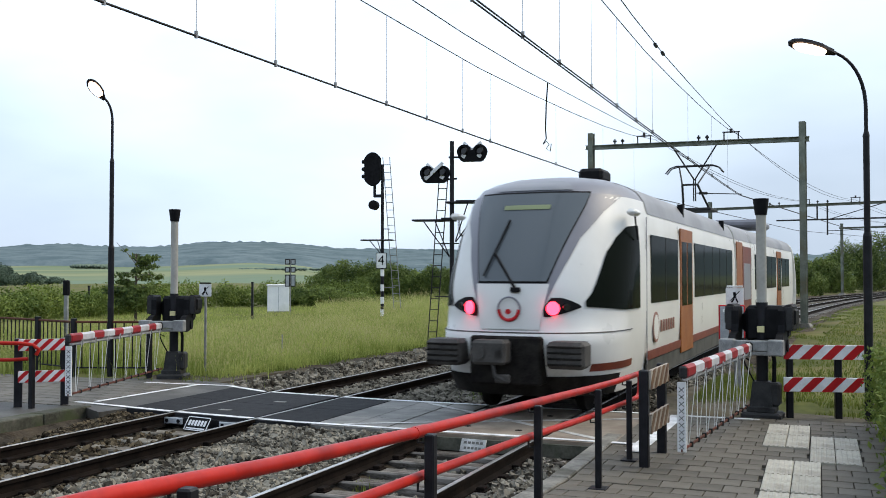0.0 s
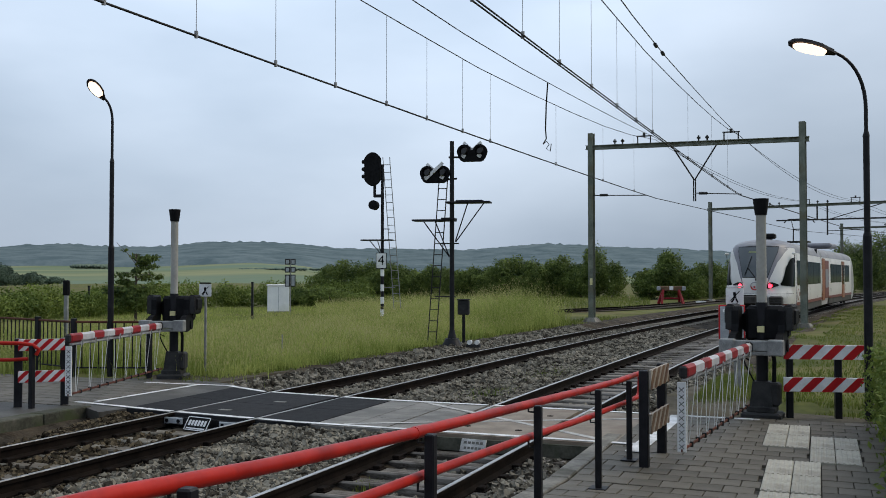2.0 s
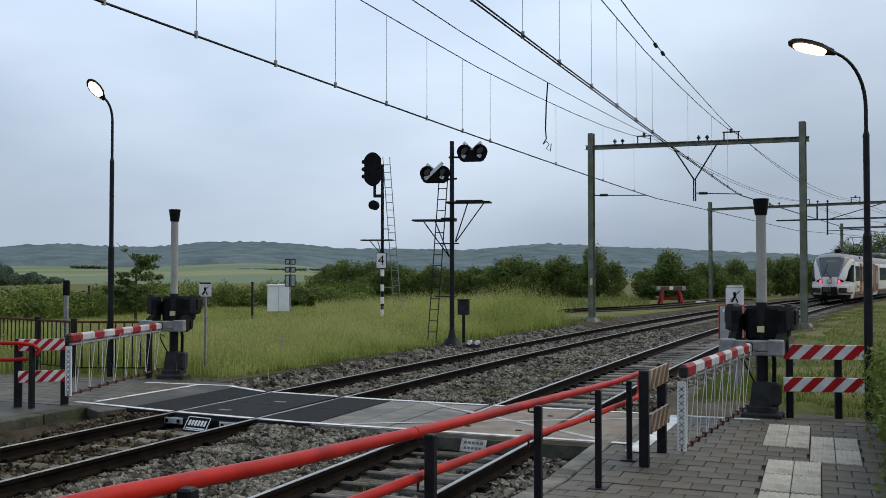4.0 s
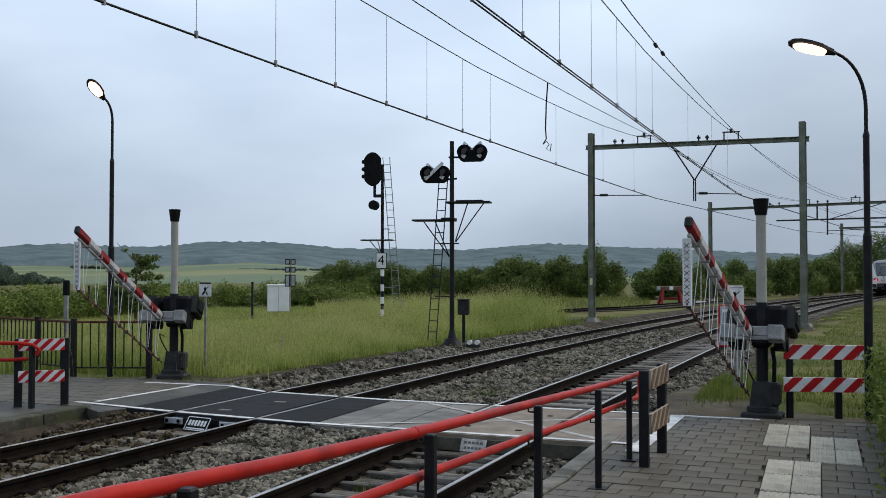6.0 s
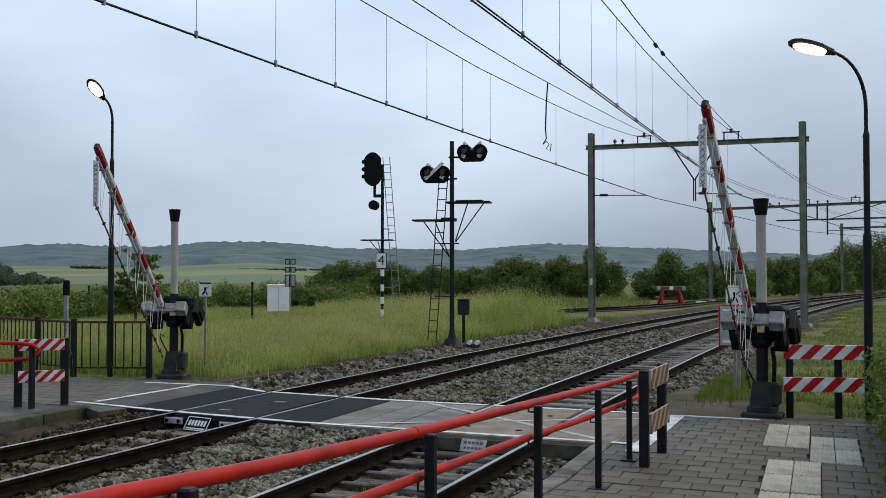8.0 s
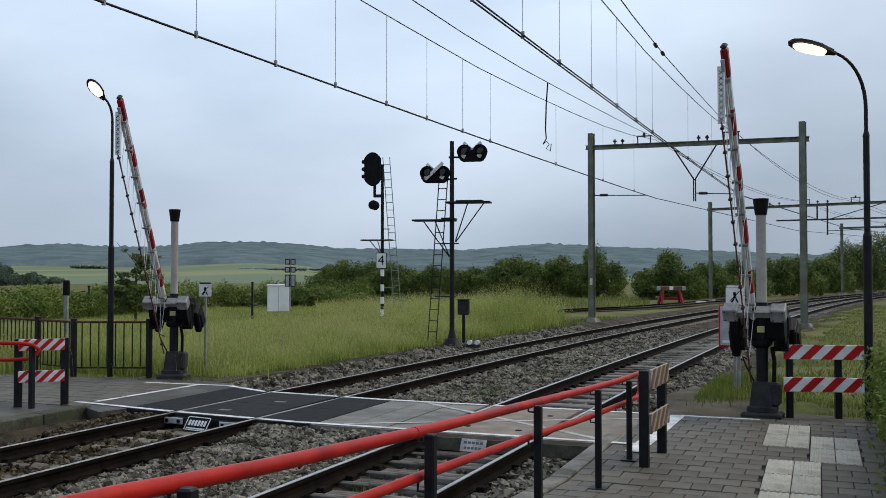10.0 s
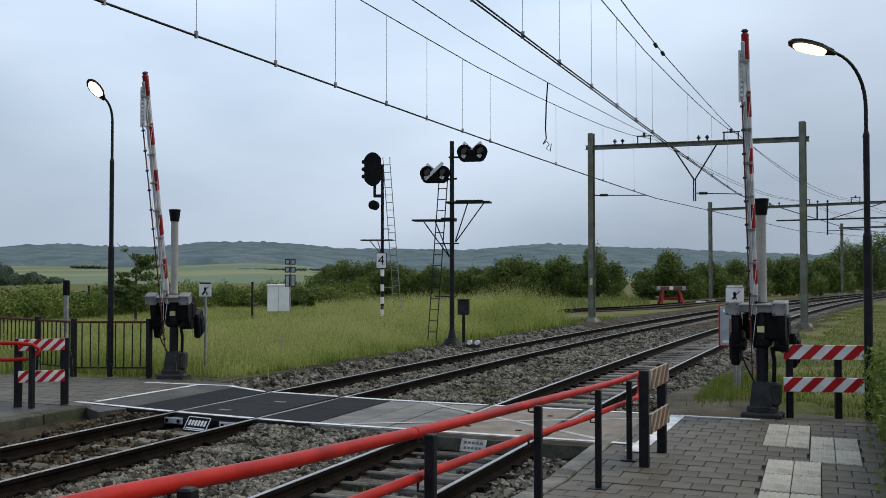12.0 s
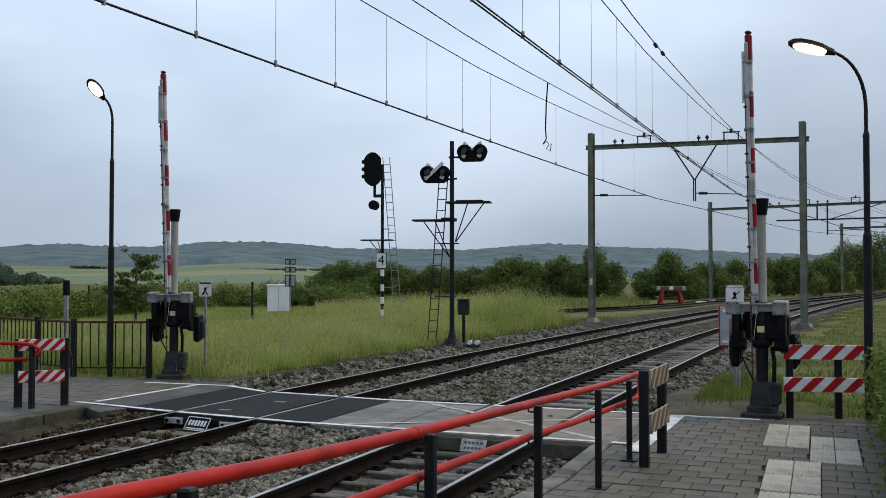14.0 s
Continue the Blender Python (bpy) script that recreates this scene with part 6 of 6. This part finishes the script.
def build_copses():
    """Hedges and small woods among the far fields."""
    r = random.Random(77)
    for k, d, half, high in ((160, 1150, 20, 5), (520, 900, 50, 2.5)):
        base = bearing(k, d)
        f = (d - 330) / 1190
        z = -1.2 + f ** 1.2 * (3.4 + 19 / 1700 * 1520)
        blobs = [(half * r.uniform(-1, 1), r.uniform(-8, 8), high * 0.1, half / r.uniform(14, 26), 6, high * r.uniform(0.3, 0.6)) for i in range(60)]
        t = thing("far_copse", pose(base.x, base.y, z, 0, 0, YAW + r.uniform(-12, 12)), "hazy wood or hedge among the far fields", "trees", "far copses")
        s = Shape()
        for cx, cy, cz, rx, ry, rz in blobs:
            rows = []
            for i in range(9):
                th = math.pi * i / 8
                row = []
                for j in range(15):
                    ph = 2 * math.pi * j / 14
                    d = Vector((math.sin(th) * math.cos(ph), math.sin(th) * math.sin(ph), math.cos(th)))
                    g = 1 + 0.35 * noise.noise(d * 2.2 + Vector((cx, cy, k)))
                    row.append((cx + d.x * rx * g, cy + d.y * ry * g, cz + d.z * rz * g))
                rows.append(row)
            s.grid(rows, True)
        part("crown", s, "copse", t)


build_copses()


def build_near_hedge():
    r = random.Random(9)
    blobs = []
    y = 4.0
    while y < 14.6:
        for x in (1.07, 1.67):
            h = 1.25 * r.uniform(0.93, 1.07) + (ramp_height(y) * 0.9)
            blobs.append((x + r.uniform(-0.06, 0.06) + (14 - y) * 0.0, y, h * 0.5, 0.5, 0.5, h * 0.56))
        y += 0.42
    t = thing("garden_hedge", (0, 0, 0), "dense green hedge beside the platform paving", "hedge")
    s = Shape()
    for q in blobs[::3]:
        s.tube([(q[0], q[1], 0), (q[0] + 0.05, q[1], q[2])], 0.02, 5)
    part("stem", s, "bark", t)
    part("foliage", leaf_cloud(blobs, 52000, 0.062, 41), "leaf_hedge", t)


build_near_hedge()


def blades(spots, seed, width, bend=0.35):
    r = random.Random(seed)
    vs, fs = [], []
    for x, y, z, h in spots:
        a = r.random() * 6.28
        dx, dy = math.cos(a), math.sin(a)
        w = width * r.uniform(0.6, 1.4)
        lean = h * bend * r.uniform(0.1, 1.2)
        b = r.random() * 6.28
        lx, ly = math.cos(b) * lean, math.sin(b) * lean
        o = len(vs)
        vs += [(x - dx * w, y - dy * w, z), (x + dx * w, y + dy * w, z), (x + dx * w * 0.7 + lx * 0.35, y + dy * w * 0.7 + ly * 0.35, z + h * 0.6),
               (x - dx * w * 0.7 + lx * 0.35, y - dy * w * 0.7 + ly * 0.35, z + h * 0.6), (x + lx, y + ly, z + h)]
        fs += [(o, o + 1, o + 2, o + 3), (o + 3, o + 2, o + 4)]
    s = Shape()
    s.v, s.f, s.s = vs, fs, [False] * len(fs)
    return s


def seed_heads(spots, seed):
    """Loose drooping panicles on the tallest blades."""
    r = random.Random(seed)
    vs, fs = [], []
    for x, y, z, h in spots:
        x, y, z = x + r.gauss(0, 0.05), y + r.gauss(0, 0.05), z + h * r.uniform(0.85, 1.2)
        for _ in range(3):
            a, l, w = r.random() * 6.28, r.uniform(0.04, 0.1), r.uniform(0.004, 0.009)
            dx, dy = math.cos(a), math.sin(a)
            px, py, pz = x + r.gauss(0, 0.03), y + r.gauss(0, 0.03), z + r.uniform(-0.12, 0.05)
            o = len(vs)
            vs += [(px, py, pz), (px + dy * w, py - dx * w, pz + l * 0.6), (px + dx * l * 0.4, py + dy * l * 0.4, pz + l), (px - dy * w, py + dx * w, pz + l * 0.6)]
            fs.append((o, o + 1, o + 2, o + 3))
    s = Shape()
    s.v, s.f, s.s = vs, fs, [False] * len(fs)
    return s


def grow_meadow():
    r = random.Random(21)
    spots = []
    for _ in range(170000):
        d = 15 + 47 * r.random() ** 1.35
        k = r.uniform(-40, 1010)
        p = bearing(k, d)
        edge = track_a(p.y) - 2.2 - p.x
        if edge < 0.75 or p.y < 15.4:
            continue
        if p.x > -15.6 and p.y < 16.5 and p.x < -11:
            continue
        if p.y > 40.3 and edge < 1.2 + (p.y - 40.3) * 0.9:
            continue
        n = noise.noise(Vector((p.x * 0.35, p.y * 0.35, 0)))
        n2 = noise.noise(Vector((p.x * 0.11, p.y * 0.11, 7)))
        h = (0.5 + 0.22 * n + 0.2 * n2) * min(1.0, 0.22 + edge * 0.33) * r.uniform(0.6, 1.3) * (1.0 + (float(np.interp(k, [450, 600, 800, 990], [0.55, 1.0, 1.6, 3.0])) - 1.0) * min(1.0, max(0.0, (d - 24) / 14)))
        if p.x < -13 and p.y < 24 and n2 < 0.2:
            h *= 0.55
        if k < 560 and d > 43:
            h *= 0.5
        if h < 0.06:
            continue
        spots.append((p.x, p.y, soil(p.x, p.y) - 0.03, h))
    single("tall_meadow_grass", blades(spots, 22, 0.008, 0.6), "grass", "tall flowering meadow grass beside the track", "grass", kind="stuff")
    heads = random.Random(58)
    single("grass_seed_heads", seed_heads([q for q in spots if q[3] > 0.3 and heads.random() < 0.4], 59), "seed", "pale straw coloured seed heads over the meadow", "grass", kind="stuff")
    spots = []
    for _ in range(70000):
        y = 14.9 + 55 * r.random() ** 1.6
        b = track_b(y)
        x = b + 1.9 + 9.0 * r.random() ** 1.4
        if y < 15.1 and x > -2:
            continue
        if -2.4 < x < -0.9 and y < 17.6 and r.random() < 0.8:
            continue
        n = noise.noise(Vector((x * 0.8, y * 0.5, 3)))
        e = x - b - 1.9
        if e < 1.4 and n < 0.1 and y > 20:
            continue
        if y < 17.5 and n < -0.05:
            continue
        spots.append((x, y, soil(x, y) - 0.01, (0.06 + 0.045 * n) * r.uniform(0.5, 1.5)))
    for _ in range(9500):
        # tufts beside the rails and between the tracks
        cx, cy, rad = r.choice(((-1.95, 19.6, 0.7), (-1.9, 18.6, 0.5), (-1.85, 17.2, 0.6), (-1.2, 18.3, 0.9), (-5.9, 17.6, 0.5), (-5.6, 21.4, 0.9), (-4.55, 9.4, 0.1)))
        if cx < -4 and r.random() < (0.85 if cy < 10 else 0.6):
            continue
        x, y = cx + r.gauss(0, rad * 0.5), cy + r.gauss(0, rad)
        spots.append((x, y, -0.28 if x < -2.6 else soil(x, y) - 0.02, (0.1 if x < -2.6 else 0.18) * r.uniform(0.5, 1.4)))
    for _ in range(9000):
        # the worn strip along the ballast and round the machine on the far side
        y = 15.2 + 32 * r.random() ** 1.3
        x = track_a(y) - 2.75 - 1.6 * r.random() ** 1.2
        n = noise.noise(Vector((x * 1.3, y * 0.9, 5)))
        if n < -0.02:
            continue
        spots.append((x, y, soil(x, y) - 0.02, 0.16 * r.uniform(0.5, 1.5)))
    for _ in range(20000):
        # rough growth before the bushes
        p = bearing(r.uniform(560, 1150), r.uniform(60, 93))
        if p.x > track_a(p.y) - 6.5:
            continue
        spots.append((p.x, p.y, soil(p.x, p.y) - 0.02, (0.3 + 0.3 * noise.noise(Vector((p.x * 0.3, p.y * 0.3, 1)))) * r.uniform(0.4, 1.3)))
    single("verge_grass", blades(spots, 23, 0.008), "grass_short", "short patchy verge grass", "grass", kind="stuff")
    r2 = random.Random(4)
    cl = []
    for _ in range(1500):
        k, d = r2.uniform(-40, 480), r2.uniform(19, 33)
        p = bearing(k, d)
        cl.append((p.x, p.y, soil(p.x, p.y) - 0.02, 0.8 * r2.uniform(0.6, 1.2)))
    single("seed_stalks", blades(cl, 24, 0.006, 0.2), "grass", "pale seed stalks above the meadow", "grass", kind="stuff")


grow_meadow()


# ---- small things along the line ----
def build_sign(at, size, pole, label):
    t = thing("warning_sign", at, label, "sign", "no crossing signs")
    part("pole", Shape().cyl((0, 0.03, -0.1), (0, 0.03, pole), 0.025, n=10), "galv", t)
    b = part("sign_plate", Shape().box((0, 0, pole - size / 2), (size, 0.015, size), 0.006), "white_paint", t, "white square plate with black bars")
    c = pole - size / 2
    s = Shape().box((0, 0, 0), (size * 0.8, 0.004, 0.014), 0, pose(0, -0.0105, c, 0, -48))
    s.box((0, 0, 0), (size * 0.34, 0.004, 0.045), 0, pose(0, -0.0125, c + 0.02, 0, 84))
    s.box((0, 0, 0), (size * 0.3, 0.004, 0.026), 0, pose(-0.03, -0.0145, c - size * 0.24, 0, -58))
    s.box((0, 0, 0), (size * 0.26, 0.004, 0.026), 0, pose(0.035, -0.0165, c - size * 0.24, 0, 62))
    part("bar", s, "black_plastic", b)
    part("cap_strip", Shape().box((0, 0, pole + 0.02), (size * 0.9, 0.04, 0.03), 0.006), "black_plastic" if size < 0.27 else "white_paint", t)
    return t


build_sign(pose(-11.92, 16.85, 0, 0, 0, 18), 0.26, 1.86, "small white warning sign on a thin pole, far side")
build_sign(pose(-1.38, 17.5, 0, 0, 0, 5), 0.3, 1.83, "small white warning sign on a thin pole, platform side")


def build_poster():
    t = thing("notice_board", pose(-1.42, 17.35, 0, 0, 0, 8), "red framed notice board with a faded poster", "notice board")
    part("frame", Shape().box((0, 0, 1.17), (0.44, 0.05, 0.72), 0.01), "board_red", t)
    part("sheet", Shape().box((0, -0.028, 1.17), (0.39, 0.006, 0.67), 0.002), "grey_box", t)
    s = Shape().box((0.06, -0.034, 1.12), (0.22, 0.004, 0.34), 0.001)
    part("print_block", s, "train_print", t, "faded brown print")
    s = Shape().box((0.0, -0.034, 1.43), (0.3, 0.004, 0.05)).box((-0.02, -0.034, 0.9), (0.28, 0.004, 0.04))
    part("text_bar", s, "white_paint", t)
    part("post", Shape().box((0.12, 0.045, 0.75), (0.05, 0.04, 1.6), 0.006), "galv", t)


build_poster()


def build_cabinet():
    b = bearing(493, 54)
    t = thing("relay_cabinet", pose(b.x, b.y, -0.05, 0, 0, 30), "white relay cabinet standing in the meadow", "cabinet")
    part("body", Shape().box((0, 0, 0.76), (1.2, 0.85, 1.48), 0.02), "cabinet_white", t)
    part("roof", Shape().box((0, 0, 1.53), (1.3, 0.95, 0.07), 0.02), "cabinet_white", t)
    part("door_gap", Shape().box((0.02, -0.427, 0.75), (0.02, 0.006, 1.36)), "grey_box", t)
    part("plinth", Shape().box((0, 0, 0.02), (1.22, 0.87, 0.12), 0.02), "kerb", t)
    p = bearing(514, 51)
    t = thing("plate_post", pose(p.x, p.y, -0.05, 0, 0, YAW), "thin pole with stacked dark framed plates", "sign post")
    part("pole", Shape().cyl((0, 0, 0), (0, 0, 2.95), 0.035, n=8), "galv", t)
    for z, h in ((2.8, 0.26), (2.38, 0.26), (1.8, 0.6)):
        for s in (-1, 1):
            fr = part("plate_frame", Shape().box((s * 0.15, -0.05, z), (0.26, 0.03, h + 0.04), 0.004), "dark_steel", t, "dark plate frame")
            part("plate", Shape().box((s * 0.15, -0.068, z), (0.17, 0.008, h - 0.06), 0.002), "grey_box", fr)
    for k, d, h, cap in ((447, 45, 1.75, False), (118, 26, 1.95, True), (158, 48, 1.55, False)):
        p = bearing(k, d)
        t = thing("marker_post", pose(p.x, p.y, -0.05, 0, 0, YAW), "dark slim marker post in the grass", "post", "marker posts")
        part("shaft", Shape().box((0, 0, h / 2), (0.1, 0.1, h), 0.01), "dark_steel" if not cap else "galv", t)
        part("cap", Shape().box((0, 0, h - 0.2), (0.17, 0.14, 0.42), 0.03) if cap else Shape().box((0, 0, h), (0.13, 0.13, 0.04), 0.01), "black_plastic", t)
    for k, d, h in ((500, 24, 0.62), (363, 21, 0.7)):
        p = bearing(k, d)
        t = thing("thin_stake", pose(p.x, p.y, -0.05), "thin grey stake in the grass", "stake", "marker posts")
        part("shaft", Shape().cyl((0, 0, 0), (0, 0, h), 0.015, n=6), "galv", t)


build_cabinet()


def build_line_gear():
    t = thing("junction_box", pose(-10.35, 28.2, -0.08, 0, 0, 14), "dark green box on a post beside the signal mast", "junction box")
    part("post", Shape().box((0, 0, 0.45), (0.09, 0.09, 0.95), 0.01), "black_paint", t)
    part("box", Shape().box((0, 0, 1.12), (0.36, 0.26, 0.46), 0.03), "dark_steel", t)
    part("lid", Shape().box((0, 0, 1.36), (0.4, 0.3, 0.04), 0.012), "dark_steel", t)
    t = thing("ground_signal", pose(-9.45, 26.6, -0.05, 0, 0, 10), "small white ground lamp pair beside the rail", "ground signal")
    part("base", Shape().box((0, 0, 0.03), (0.42, 0.2, 0.1), 0.02), "dark_steel", t)
    for s in (-1, 1):
        part("lamp", Shape().cyl((s * 0.11, -0.12, 0.13), (s * 0.11, 0.1, 0.13), 0.07, 0.055, 12), "white_paint", t)
    b = bearing(1187, 70)
    t = thing("buffer_stop", pose(b.x, b.y, -0.05, 0, 0, YAW - 4), "red steel buffer stop with a white lamp plate", "buffer stop")
    part("beam", Shape().box((0, 0, 1.12), (2.0, 0.22, 0.34), 0.03), "board_back", t)
    for s in (-1, 1):
        part("strut", Shape().cyl((s * 0.75, -0.6, 0), (s * 0.55, 0, 1.1), 0.09, n=6).cyl((s * 0.75, 0.8, 0), (s * 0.55, 0.0, 1.1), 0.09, n=6).cyl((s * 0.95, 0, 0), (s * 0.6, 0.0, 0.95), 0.08, n=6), "boom_red", t)
        part("end_pad", Shape().box((s * 0.9, -0.14, 1.12), (0.26, 0.1, 0.3), 0.03), "grey_box", t)
    part("lamp_plate", Shape().box((0.02, -0.13, 1.14), (0.28, 0.04, 0.28), 0.01), "white_paint", t)
    part("brace", Shape().box((0, 0, 0.4), (1.3, 0.1, 0.12), 0.02), "boom_red", t)
    b = bearing(1240, 72)
    single("white_marker_board", Shape().box((b.x, b.y, 0.02), (0.75, 0.12, 0.16), 0.02), "white_paint", "low white marker board on the ground", "marker board")
    t = thing("siding_track", (0, 0, 0), "rusty siding track ending at the buffer stop", "railway track", "parallel tracks", "structure")
    pts = [(-20.5, 46.5), (-13.6, 54.2), (-10.9, 60.6), (-9.2, 69.0), (-8.2, 76.0), (-6.0, 86.0)]
    for s in (-1, 1):
        line = []
        for (x0, y0), (x1, y1) in zip(pts, pts[1:]):
            d = Vector((x1 - x0, y1 - y0, 0)).normalized()
            nn = Vector((d.y, -d.x, 0)) * 0.75 * s
            line += [Vector((x0, y0, 0.0)) + nn, Vector((x1, y1, 0.0)) + nn]
        part("rail", Shape().tube(line, 0.07, 4), "rail_side", t)
    bed = Shape()
    for (x0, y0), (x1, y1) in zip(pts, pts[1:]):
        d = Vector((x1 - x0, y1 - y0, 0)).normalized()
        nn = Vector((d.y, -d.x, 0)) * 1.6
        a, b2 = Vector((x0, y0, -0.03)), Vector((x1, y1, -0.03))
        bed.add([a - nn, a + nn, b2 + nn, b2 - nn], [(0, 1, 2, 3)])
    part("siding_bed", bed, "ballast", t)
    s = Shape().prism([(-12.9, 15.4), (-11.2, 15.7), (-10.85, 15.6), (-10.8, 18.5), (-11.2, 17.6), (-11.9, 17.0), (-13.0, 16.5)], -0.3, -0.035)
    single("bare_verge_patch", s, "dirt", "bare brown soil round the far barrier machine", "verge", kind="structure")
    s = Shape().prism([(-2.35, 14.43), (0.3, 14.43), (0.9, 15.0), (0.5, 15.3), (-0.5, 15.5), (-1.0, 16.6), (-1.5, 17.6), (-2.2, 18.6), (-2.5, 17.0), (-2.4, 15.6)], -0.3, -0.03)
    single("bare_soil_patch", s, "dirt", "bare trodden soil round the barrier machine", "verge", kind="structure")


build_line_gear()


# ---- platform paving, piece by piece ----
def lay_platform():
    pitch, start = 0.295, 14.5
    snap = lambda y: start - round((start - y) / pitch) * pitch
    slabs = [(-0.66, -0.13, snap(12.26), snap(13.92)), (-0.12, 0.42, snap(11.3), snap(12.98)), (-0.55, 0.0, snap(7.9), snap(11.27))]
    cut = {}

    def tile_mesh(w):
        key = round(w, 3)
        if key not in cut:
            cut[key] = Shape().box((0, 0, -0.025), (w - 0.009, pitch - 0.009, 0.05), 0.005).mesh("paving_tile", M["tile"])
        return cut[key]
    r = random.Random(3)
    row = 0
    rest = Shape()
    while start - (row + 0.5) * pitch > -6.0:
        y = start - (row + 0.5) * pitch
        free, left = [], -2.36
        for a, b, c, d in sorted(s for s in slabs if s[2] < y < s[3]):
            free.append((left, a))
            left = b
        free.append((left, 1.3 if y > 3.9 else 4.0))
        for f0, f1 in free:
            x = -2.36 - (row % 2) * pitch / 2
            while x < 4.0:
                x0, x1 = max(x, f0), min(x + pitch, f1)
                x += pitch
                if x1 - x0 < 0.05:
                    continue
                m = pose((x0 + x1) / 2, y, ramp_height(y) + r.uniform(-0.0035, 0.0035), r.uniform(-0.35, 0.35) - (3.1 if -4 < y < 9.4 else 0), r.uniform(-0.3, 0.3), r.uniform(-0.4, 0.4))
                if y > 8.6 and x1 < 0.75:
                    ob = new("paving_tile", tile_mesh(x1 - x0))
                    ob.parent = PLATFORM
                    ob.matrix_basis = m
                else:
                    rest.box((0, 0, -0.025), (x1 - x0 - 0.009, pitch - 0.009, 0.05), 0, m)
        row += 1
    ob = part("paving_rest", rest, "tile", PLATFORM)
    tagged(ob, kind="stuff")
    for a, b, c, d in slabs:
        w = (b - a) / 2
        n = max(1, round((d - c) / 0.84))
        L = (d - c) / n
        s = Shape().box((0, 0, -0.02), (w - 0.008, L - 0.006, 0.06), 0.004)
        for k in range(5):
            s.box((-w / 2 + w * (k + 0.5) / 5, 0, 0.012), (w / 5 * 0.5, L - 0.03, 0.008), 0.003)
        me = s.mesh("tactile_slab", M["tactile"])
        for i in range(n):
            for j in range(2):
                yy = c + L * (i + 0.5)
                ob = new("tactile_slab", me)
                ob.parent = PLATFORM
                ob.matrix_basis = pose(a + w * (j + 0.5), yy, 0.004 + ramp_height(yy), -3.1 if yy < 9.3 else 0)
    kerb = thing("platform_edge", (0, 0, 0), "pale concrete kerb along the platform edge", "kerb", kind="structure")
    y = -7.4
    while y < 11.4:
        z = ramp_height(y + 0.47)
        part("kerb_stone", Shape().box((0, 0, -0.2), (0.2, 0.935, 0.42), 0.012, pose(-2.47, y + 0.47, z + 0.006, -3.1 if -4 < y < 9 else 0)), "kerb", kerb)
        y += 0.94
    part("edge_line", Shape().box((-1.35, 14.36, 0.0), (1.1, 0.06, 0.012), 0.003), "marking", kerb)


lay_platform()


def motions():
    swing(BARRIER_FAR, ANGLES_FAR)
    swing(BARRIER_NEAR, ANGLES_NEAR)
    run_train()


motions()
